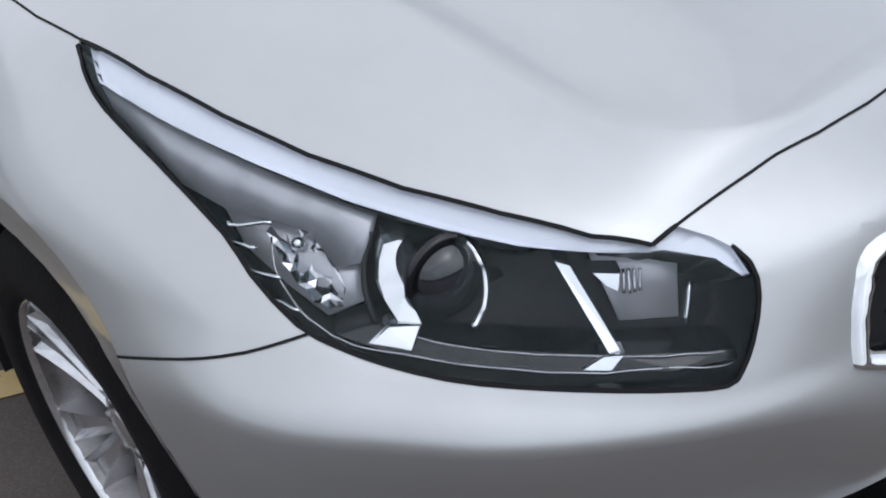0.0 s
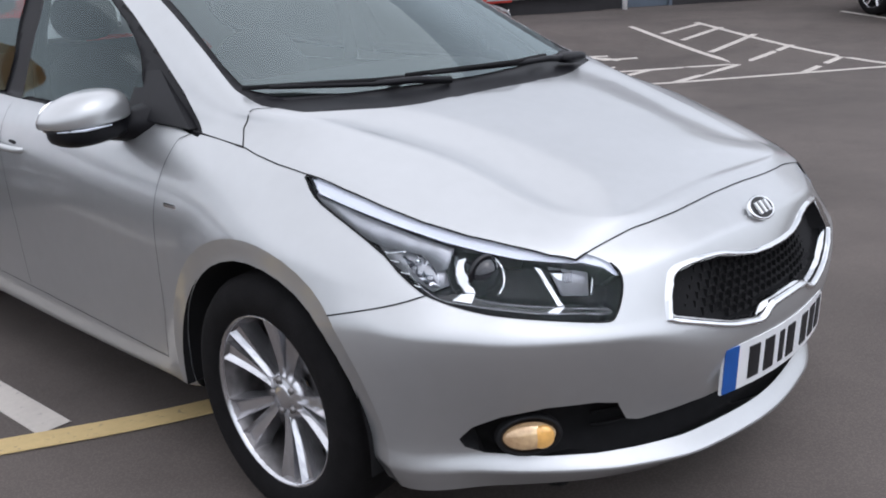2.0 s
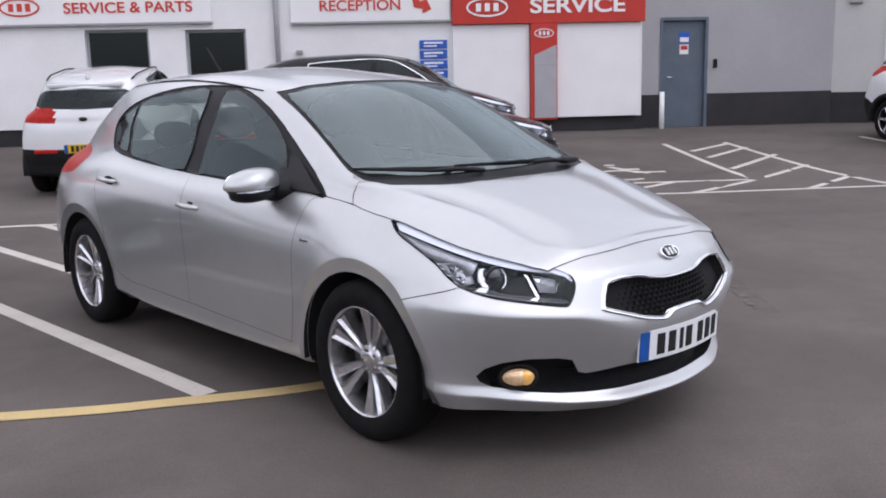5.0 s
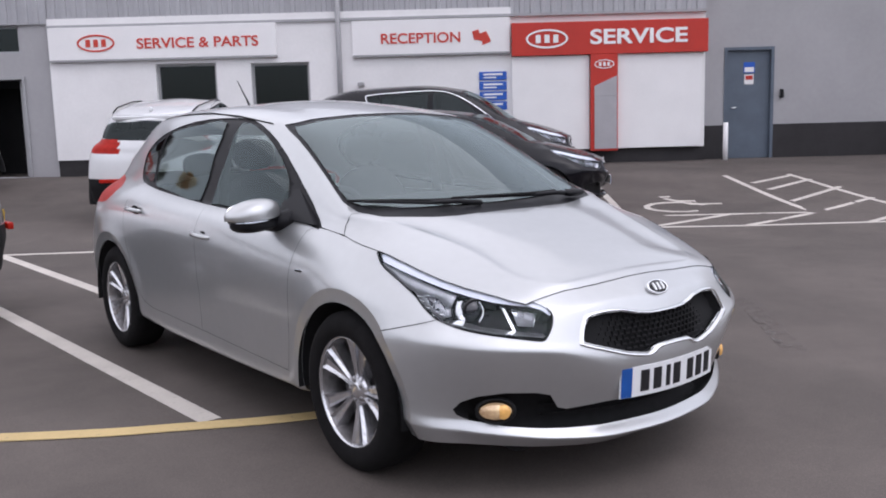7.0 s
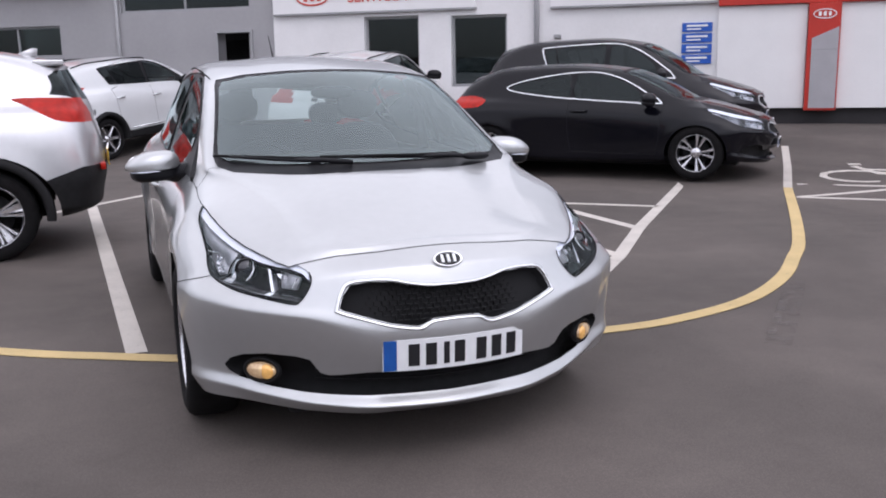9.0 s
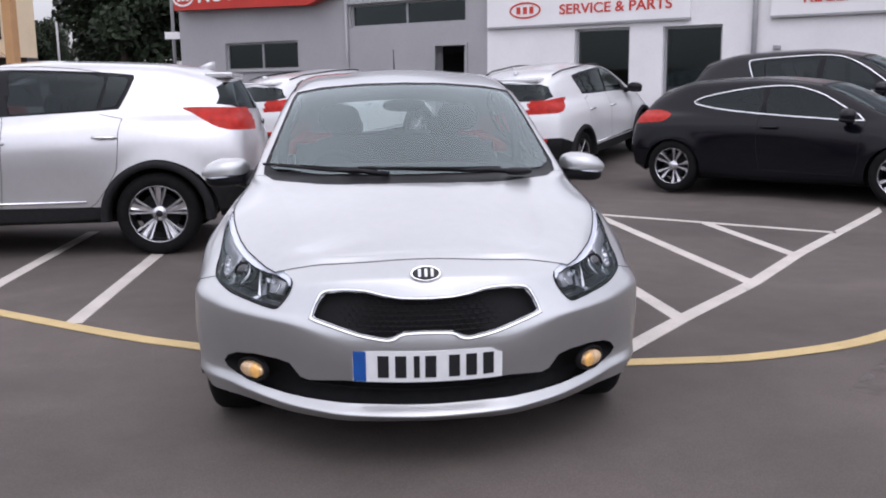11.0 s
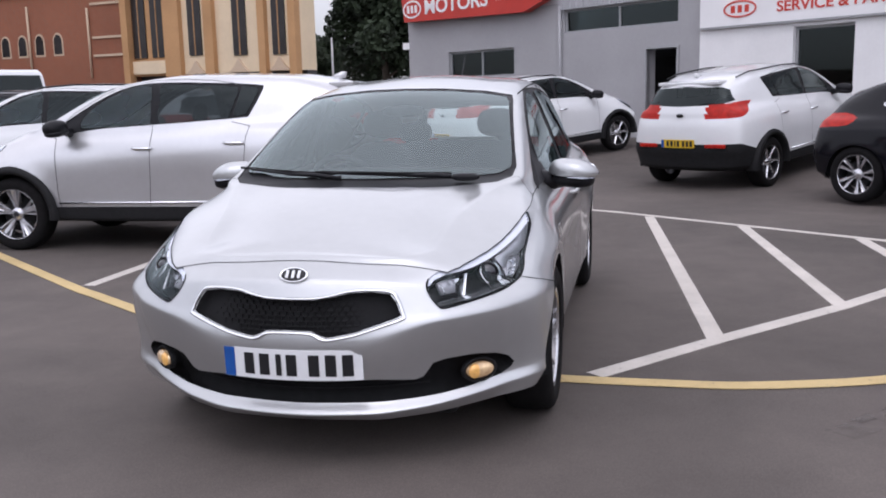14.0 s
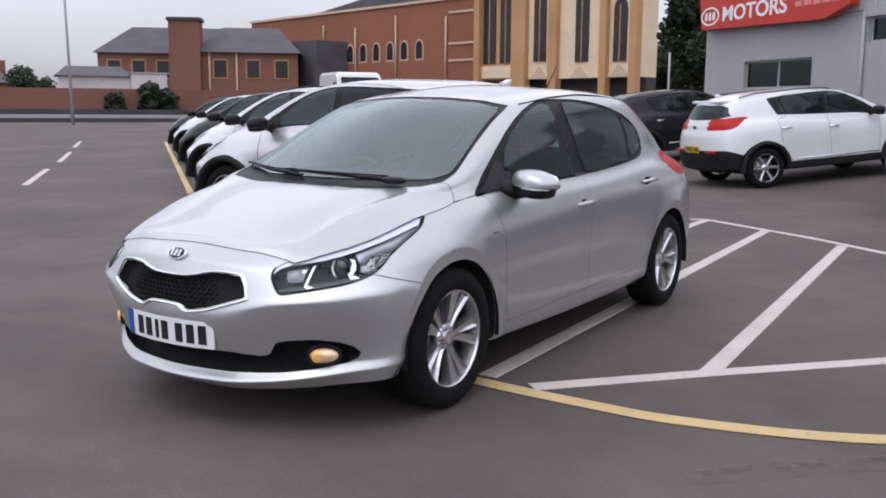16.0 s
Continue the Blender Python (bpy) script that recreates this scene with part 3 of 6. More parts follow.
part("arrow", slab([(-.17, .09), (-.05, .13), (-.03, .05), (.10, .09), (.19, -.10), (.02, -.17), (.02, -.09), (-.14, -.06)], .012, y=-.012), RED_TEXT, s, "red arrow pointing down and right", smooth=False, m=pose(11.42, -.14, 2.86))
s = sign("service_sign", "red fascia sign with white service lettering", 12.0, 15.75, 2.46, 3.08, .22, SIGN_RED)
logo(s, 12.67, 2.77, .40, .18, WHITE_TEXT, -.221)
lettering("letters", "SERVICE", .38, WHITE_TEXT, pose(14.42, -.226, 2.77, 90), s, width=1.85, label="white capital letters", weight=.009)
s = thing("motors_sign", "red fascia sign with white motors lettering and a slanting end", "sign", FACADE)
part("board", slab([(-6.42, 3.46), (-1.75, 3.345), (-.95, 3.60), (-.95, 4.30), (-6.55, 4.30)], .235, y=-.30), SIGN_RED, s, smooth=False)
logo(s, -6.05, 3.78, .40, .24, WHITE_TEXT, -.301)
lettering("letters", "MOTORS", .52, WHITE_TEXT, pose(-4.25, -.306, 3.77, 90), s, width=2.5, label="white capital letters", weight=.009)
for i in range(5):
    part("text_bar", box(-2.7 + i * .30, -2.46 + i * .30, -.312, -.30, 3.70, 3.82), FADED_TEXT, s, smooth=False)
for i in range(2):
    wp = thing("wall_panel", "white roller panel below the red sign", "panel", FACADE)
    a, b = ((12.0, 13.49), (14.03, 15.66))[i]
    part("sheet", box(a, b, -.14, -.02, .66, 2.455, .006), SIGN_WHITE, wp, smooth=False)
single("plinth", box(12.0, 15.75, -.03, .3, 0, .65), PLINTH, "black painted plinth under the panels", "plinth", m=FACADE, kind="structure")
single("wall_behind_panels", box(12.0, 15.75, -.015, .3, .65, 3.26), WHITE_WALL, "white wall behind the panels", "wall", m=FACADE, kind="structure")
s = thing("pylon_sign", "narrow red sign pillar with a silver-grey lower panel", "sign", FACADE)
part("pillar", box(13.5, 14.02, -.24, -.145, .62, 2.455, .006), SIGN_RED, s, smooth=False)
part("grey_panel", slab([(13.57, .66), (14.0, .66), (14.0, 2.05), (13.57, 1.86)], .012, y=-.254), SIGN_GREY, s, "silver-grey slanted panel", smooth=False)
part("panel_line", box(13.58, 13.99, -.258, -.254, 1.66, 1.675), FRAME_GREY, s, smooth=False)
logo(s, 13.76, 2.27, .19, .085, WHITE_TEXT, -.241)
s = thing("information_signs", "stack of small blue signs with white bars", "sign", FACADE)
for i in range(4):
    z = 2.19 - i * .19
    b = part("blue_sign", box(11.37, 11.90, -.09, -.06, z - .16, z, .004), SIGN_BLUE, s, smooth=False)
    part("white_bar", box(11.45, 11.82, -.096, -.09, z - .07, z - .035), WHITE_TEXT, b, smooth=False)
    part("white_bar", box(11.45, 11.70, -.096, -.09, z - .125, z - .10), WHITE_TEXT, b, smooth=False)
single("downpipe", tube([(8.68, -.12, .6), (8.68, -.12, 4.6)], .05), FRAME_GREY, "grey rainwater downpipe on the white wall", "downpipe", m=FACADE, smooth=True)
single("downpipe", tube([(-.78, -.05, .3), (-.78, -.05, 3.4)], .04), FRAME_GREY, "grey rainwater downpipe on the grey wall", "downpipe", m=FACADE, smooth=True)
single("wall_lamp", box(9.02, 9.14, -.16, -.05, 1.98, 2.05, .01), FRAME_GREY, "small grey wall lamp", "lamp", m=FACADE)
single("bollard", tube([(16.14, -.12, .3), (16.14, -.12, 1.1)], .05), SIGN_WHITE, "white painted post beside the service door", "post", m=FACADE, smooth=True)


# ---------------------------------------------------------------- cars
# A half body is lofted over long character lines, each running from the middle of the nose round the side to the middle of the tail.
# Car space: front axle at y = 0, nose towards -y, x = 0 the middle plane, ground at z = 0.
AXLES = (.012, 2.65)
KNOTS = [0, 0.25, 0.5, 0.75, 1.1, 1.35, 1.75, 2.5, 3.05, 3.85, 4.55, 5.0, 5.4]
LINES = [
    # bottom edge
    [(0, -.79, .188), (.25, -.768, .188), (.45, -.69, .195), (.66, -.54, .213), (.815, -.40, .235), (.80, 0, .20), (.755, .45, .20), (.765, 1.2, .195), (.765, 1.8, .20), (.80, 2.65, .22), (.74, 3.05, .25), (.4, 3.22, .25), (0, 3.25, .25)],
    # lip
    [(0, -.848, .222), (.25, -.818, .224), (.45, -.737, .235), (.705, -.552, .270), (.852, -.395, .300), (.872, 0, .32), (.836, .45, .238), (.838, 1.2, .230), (.840, 1.8, .233), (.872, 2.65, .32), (.80, 3.15, .33), (.45, 3.32, .32), (0, 3.36, .32)],
    # hollow above the lip
    [(0, -.808, .268), (.25, -.778, .268), (.45, -.698, .276), (.70, -.535, .312), (.850, -.392, .345), (.880, 0, .40), (.847, .45, .34), (.845, 1.2, .335), (.847, 1.8, .335), (.880, 2.65, .41), (.81, 3.17, .42), (.45, 3.34, .42), (0, 3.38, .42)],
    # widest line
    [(0, -.874, .470), (.25, -.850, .478), (.508, -.764, .552), (.737, -.592, .574), (.864, -.385, .595), (.888, 0, .53), (.854, .45, .55), (.848, 1.2, .55), (.852, 1.8, .56), (.888, 2.65, .56), (.82, 3.2, .55), (.45, 3.37, .55), (0, 3.41, .55)],
    # under the lamps and along the doors
    [(0, -.836, .622), (.25, -.812, .606), (.509, -.745, .593), (.704, -.578, .624), (.814, -.390, .667), (.868, -.02, .715), (.845, .45, .74), (.848, 1.2, .76), (.855, 1.8, .785), (.872, 2.65, .82), (.79, 3.17, .82), (.45, 3.34, .80), (0, 3.38, .80)],
    # badge height and shoulder
    [(0, -.795, .706), (.26, -.773, .699), (.508, -.694, .674), (.694, -.484, .702), (.778, -.245, .765), (.815, .02, .815), (.806, .45, .845), (.822, 1.2, .865), (.828, 1.8, .888), (.822, 2.58, .935), (.725, 3.16, .94), (.42, 3.29, .915), (0, 3.34, .91)],
    # bonnet edge and waist line
    [(0, -.700, .757), (.27, -.687, .746), (.532, -.636, .722), (.668, -.385, .787), (.747, -.085, .862), (.752, .10, .887), (.742, .40, .925), (.772, 1.2, .945), (.776, 1.8, .968), (.735, 2.5, 1.03), (.60, 3.13, 1.03), (.35, 3.24, 1.0), (0, 3.29, .99)],
    # bonnet crease, screen pillar and roof rail
    [(0, -.640, .779), (.340, -.643, .768), (.456, -.556, .778), (.494, -.297, .866), (.556, -.08, .922), (.604, .04, .950), (.672, .215, .984), (.572, 1.05, 1.340), (.570, 1.75, 1.406), (.535, 2.5, 1.384), (.47, 2.92, 1.27), (.28, 3.0, 1.285), (0, 3.03, 1.29)],
    # middle of bonnet, screen and roof
    [(0, -.58, .799), (0, -.54, .813), (0, -.44, .845), (0, -.23, .903), (0, -.06, .945), (0, .03, .963), (0, .085, .98), (0, .93, 1.392), (0, 1.65, 1.468), (0, 2.5, 1.44), (0, 2.93, 1.345), (0, 3.0, 1.32), (0, 3.045, 1.30)],
]


def slopes(ts, vs):
    """Tangents that never overshoot (monotone cubic)."""
    n = len(ts)
    d = [(vs[i + 1] - vs[i]) / (ts[i + 1] - ts[i]) for i in range(n - 1)]
    out = [d[0]]
    for i in range(1, n - 1):
        if d[i - 1] * d[i] <= 0:
            out.append(0.0)
        else:
            w1, w2 = 2 * (ts[i + 1] - ts[i]) + ts[i] - ts[i - 1], ts[i + 1] - ts[i] + 2 * (ts[i] - ts[i - 1])
            out.append((w1 + w2) / (w1 / d[i - 1] + w2 / d[i]))
    return out + [d[-1]]


def spline(ts, vs, t, tang):
    i = min(max(sum(1 for k in ts[1:-1] if k <= t), 0), len(ts) - 2)
    h = ts[i + 1] - ts[i]
    s = (t - ts[i]) / h
    return (vs[i] * (1 + 2 * s) * (1 - s) ** 2 + h * tang[i] * s * (1 - s) ** 2 + vs[i + 1] * s * s * (3 - 2 * s) + h * tang[i + 1] * s * s * (s - 1))


def span(ts, vs, t, i, before, after):
    """One stretch of a spline whose tangents may break at its knots."""
    h = ts[i + 1] - ts[i]
    s = (t - ts[i]) / h
    return (vs[i] * (1 + 2 * s) * (1 - s) ** 2 + h * after[i] * s * (1 - s) ** 2 + vs[i + 1] * s * s * (3 - 2 * s) + h * before[i + 1] * s * s * (s - 1))


def half_shell(nt, nv):
    """The half body (x >= 0) as a fine quad sheet."""
    curves = []
    for line in LINES:
        comps = []
        for k in range(3):
            vs = [p[k] for p in line]
            tg = slopes(KNOTS, vs)
            if k == 0:
                tg[0], tg[-1] = max(tg[0], 0.0), min(tg[-1], 0.0)
            else:
                tg[0], tg[-1] = 0.0, 0.0
            comps.append((vs, tg))
        curves.append(comps)
    # closer columns round the nose and the corners
    cols = [KNOTS[-1] * (0.72 * (i / (nt - 1)) + 0.28 * (i / (nt - 1)) ** 1.8) for i in range(nt)]
    bm = bmesh.new()
    grid = []
    for t in cols:
        P = [Vector([spline(KNOTS, vs, t, tg) for vs, tg in comps]) for comps in curves]
        for p in P:
            p.x = max(p.x, 0.0)
        s, r, c = P[6], P[7], P[8]
        out = (s - r).cross(Vector((0, 1, 0)))
        out = out.normalized() * (1 if out.x > 0 else -1) if out.length > 1e-6 else Vector((0, 0, 1))
        side = min(1, max(0, (t - 1.5) / 0.6))
        m1 = (s + r) / 2 + Vector((0.012 * side, 0, 0.006 + 0.006 * side))
        m2 = Vector((r.x * 0.55, c.y + (r.y - c.y) * 0.30, c.z + (r.z - c.z) * 0.29))
        P = P[:7] + [m1, r, m2, c]
        lift = Vector((-m2.x, m2.y, m2.z))
        dist = [0.0]
        for a, b in zip(P, P[1:]):
            dist.append(dist[-1] + max((b - a).length, 1e-4))
        ext_t = dist + [dist[-1] + max((lift - c).length, 1e-4)]
        col = []
        comps = []
        front = min(1, max(0, (1.55 - t) / .4))
        sharp = {1: max(.7 * min(1, max(0, (t - 1.6) / .2)), .75 * front), 2: .5 * front, 8: .9 * front * min(1, max(0, (t - .32) / .36)), 4: .3 * front, 5: .5 * front * min(1, max(0, (1.0 - t) / .3))}
        for k in range(3):
            vs = [p[k] for p in P] + [lift[k]]
            before, after = [], []
            for i in range(len(vs)):
                a, b = max(i - 1, 0), min(i + 1, len(vs) - 1)
                m = (vs[b] - vs[a]) / (ext_t[b] - ext_t[a])
                w = sharp.get(i, 0)
                before.append(m + ((vs[i] - vs[a]) / (ext_t[i] - ext_t[a]) - m) * w if w else m)
                after.append(m + ((vs[b] - vs[i]) / (ext_t[b] - ext_t[i]) - m) * w - (.32 * w if k == 2 and i == 8 else 0) if w else m)
            comps.append((vs, before, after))
        seg = nv // 10
        for i in range(10):
            for j in range(seg if i < 9 else seg + 1):
                d = dist[i] + (dist[i + 1] - dist[i]) * j / seg
                q = Vector([span(ext_t, vs, d, i, before, after) for vs, before, after in comps])
                if i == 9 and j == seg or t in (cols[0], cols[-1]):
                    q.x = 0.0
                col.append(bm.verts.new((max(q.x, 0), q.y, q.z)))
        grid.append(col)
    for a, b in zip(grid, grid[1:]):
        for j in range(len(a) - 1):
            bm.faces.new((a[j], a[j + 1], b[j + 1], b[j]))
    # gently flared lips round the wheel openings
    for v in bm.verts:
        for y in AXLES:
            r = math.hypot(v.co.y - y - .004, v.co.z - .302)
            if v.co.x > .5 and r < .50 and v.co.z < .82:
                k = min(1, (.50 - r) / .12)
                v.co.x += .009 * k * k * (3 - 2 * k)
    bmesh.ops.remove_doubles(bm, verts=bm.verts, dist=1e-5)
    bmesh.ops.recalc_face_normals(bm, faces=bm.faces)
    bm.faces.ensure_lookup_table()
    ref = max(bm.faces, key=lambda f: f.calc_center_median().z)
    if ref.normal.z < 0:
        bmesh.ops.reverse_faces(bm, faces=bm.faces)
    return bm


def inside(poly, u, w):
    hit, n = False, len(poly)
    for i in range(n):
        (a, b), (c, d) = poly[i], poly[(i + 1) % n]
        if (b > w) != (d > w) and u < (c - a) * (w - b) / (d - b) + a:
            hit = not hit
    return hit


def smooth_poly(pts, n=3):
    """A closed outline rounded through its points."""
    out, k = [], len(pts)
    for i in range(k):
        p0, p1, p2, p3 = (pts[(i + j - 1) % k] for j in range(4))
        for j in range(n):
            s = j / n
            out.append(tuple(0.5 * (2 * b + (c - a) * s + (2 * a - 5 * b + 4 * c - d) * s * s + (3 * b - a - 3 * c + d) * s ** 3) * 1.0 for a, b, c, d in zip(p0, p1, p2, p3)))
    return out


SIDE = (Vector((0, 1, 0)), Vector((0, 0, 1)))
FRONT = (Vector((1, 0, 0)), Vector((0, 0, 1)))
CORNER = (Vector((.783, .622, 0)), Vector((0, 0, 1)))


def cut(bm, region, value, poly, axes, keep, only=None):
    """Cut an outline, seen along a direction, into the sheet, and mark the faces within it."""
    A, B = axes
    faces = [f for f in bm.faces if keep(f.calc_center_median())]
    us, ws = [p[0] for p in poly], [p[1] for p in poly]
    for i in range(len(poly)):
        p, q = Vector(poly[i]), Vector(poly[(i + 1) % len(poly)])
        if (q - p).length < 1e-5:
            continue
        e = 0.004
        u0, u1, w0, w1 = min(p.x, q.x) - e, max(p.x, q.x) + e, min(p.y, q.y) - e, max(p.y, q.y) + e
        near = []
        for f in faces:
            fu = [v.co.dot(A) for v in f.verts]
            if max(fu) < u0 or min(fu) > u1:
                continue
            fw = [v.co.dot(B) for v in f.verts]
            if max(fw) < w0 or min(fw) > w1:
                continue
            near.append(f)
        if not near:
            continue
        d = q - p
        geom = list({x for f in near for x in (*f.verts, *f.edges)}) + near
        old = set(near)
        res = bmesh.ops.bisect_plane(bm, geom=geom, dist=1e-5, plane_co=A * p.x + B * p.y, plane_no=(A * -d.y + B * d.x).normalized())
        got = [g for g in res["geom"] if isinstance(g, bmesh.types.BMFace)]
        faces = [f for f in faces if f.is_valid and f not in old] + [f for f in got if f.is_valid]
        seen = set()
        faces = [f for f in faces if not (f in seen or seen.add(f))]
    u0, u1, w0, w1 = min(us), max(us), min(ws), max(ws)
    for f in bm.faces:
        c = f.calc_center_median()
        u, w = c.dot(A), c.dot(B)
        if u0 < u < u1 and w0 < w < w1 and keep(c) and inside(poly, u, w) and (only is None or f[region] in only):
            f[region] = value


def pieces(bm, region):
    """Split the marked sheet into one bmesh a mark."""
    out = {}
    for f in bm.faces:
        key = f[region]
        b, vmap = out.setdefault(key, (bmesh.new(), {}))
        vs = []
        for v in f.verts:
            if v not in vmap:
                vmap[v] = b.verts.new(v.co)
            vs.append(vmap[v])
        b.faces.new(vs)
    return {k: b for k, (b, _) in out.items()}


def surface_band(bm, outer, inner, proud, sink):
    """A moulded band between two outlines seen from the front, lying on the nose."""
    pts = [v.co.copy() for v in bm.verts if v.co.y < -.5 and .4 < v.co.z < .8]

    def y_at(x, z):
        near = sorted(((p.x - abs(x)) ** 2 + (p.z - z) ** 2, p.y) for p in pts)[:5]
        w = [1 / (d + 1e-7) for d, _ in near]
        return sum(a * y for a, (_, y) in zip(w, near)) / sum(w)

    out = bmesh.new()
    rows = []
    for (ax, az), (bx, bz) in zip(outer, inner):
        row = []
        for f, d in ((0, 0), (.15, -proud * .8), (.45, -proud), (.8, -proud * .6), (1, sink)):
            x, z = ax + (bx - ax) * f, az + (bz - az) * f
            row.append(out.verts.new((max(x, 0), y_at(max(x, 0), z) + d, z)))
        rows.append(row)
    for a, b in zip(rows, rows[1:]):
        for j in range(4):
            out.faces.new((a[j], a[j + 1], b[j + 1], b[j]))
    bmesh.ops.recalc_face_normals(out, faces=out.faces)
    return out


def seam_ribbon(bm, region, pairs, width=0.0045, lift=0.0012, below=9.0):
    """Thin dark strips over the joints between marked panels."""
    out = bmesh.new()
    for e in bm.edges:
        if len(e.link_faces) != 2:
            continue
        a, b = e.link_faces
        if a[region] == b[region] or frozenset((a[region], b[region])) not in pairs:
            continue
        n = (a.normal + b.normal).normalized()
        p, q = e.verts[0].co, e.verts[1].co
        d = q - p
        if d.length < 1e-5 or min(p.z, q.z) > below:
            continue
        s = n.cross(d).normalized() * width / 2
        x = Vector((0, 0, 0))
        vs = [out.verts.new(w + n * lift) for w in (p - x + s, q + x + s, q + x - s, p - x - s)]
        f = out.faces.new(vs)
        f.normal_update()
        if f.normal.dot(n) < 0:
            f.normal_flip()
    bmesh.ops.remove_doubles(out, verts=out.verts, dist=width * .3)
    return out


def islands(bm, least=3):
    """The separate pieces of a sheet, each as a bmesh."""
    left, found = set(bm.faces), []
    while left:
        group, todo = [], [left.pop()]
        while todo:
            f = todo.pop()
            group.append(f)
            for e in f.edges:
                for g in e.link_faces:
                    if g in left:
                        left.remove(g)
                        todo.append(g)
        if len(group) < least:
            continue
        b, seen = bmesh.new(), {}
        for f in group:
            for v in f.verts:
                if v not in seen:
                    seen[v] = b.verts.new(v.co)
            b.faces.new([seen[v] for v in f.verts])
        found.append(b)
    return found


def mirrored(bm, weld=True):
    """The sheet with its mirror image."""
    n = len(bm.verts)
    vs = list(bm.verts)
    fs = list(bm.faces)
    new_v = {v: bm.verts.new((-v.co.x, v.co.y, v.co.z)) for v in vs}
    for f in fs:
        bm.faces.new([new_v[v] for v in reversed(f.verts)])
    if weld:
        bmesh.ops.remove_doubles(bm, verts=[v for v in bm.verts if abs(v.co.x) < 1e-3], dist=2e-4)
    return bm


def flipped(bm):
    """The mirror image alone."""
    out = bm.copy()
    for v in out.verts:
        v.co.x *= -1
    bmesh.ops.reverse_faces(out, faces=out.faces)
    return out


def inset_copy(bm, depth, rim=True):
    """A copy of a sheet sunk along its normals, with walls up to its old edge."""
    out = bm.copy()
    out.normal_update()
    old = [(v, v.co.copy(), v.normal.copy()) for v in out.verts]
    edges = [(e.verts[0], e.verts[1], e.link_faces[0]) for e in out.edges if len(e.link_faces) == 1 and max(abs(v.co.x) for v in e.verts) > 2e-3]
    tops = {}
    if rim:
        for a, b, _ in edges:
            for v in (a, b):
                if v not in tops:
                    tops[v] = out.verts.new(v.co)
    for v, co, no in old:
        v.co = co - no * depth
    for a, b, f in edges if rim else ():
        try:
            out.faces.new((a, b, tops[b], tops[a]))
        except ValueError:
            pass
    bmesh.ops.recalc_face_normals(out, faces=out.faces)
    return out


def thicken(bm, depth):
    """A sheet made a thin solid."""
    bm.normal_update()
    bmesh.ops.solidify(bm, geom=list(bm.faces), thickness=depth)
    return bm


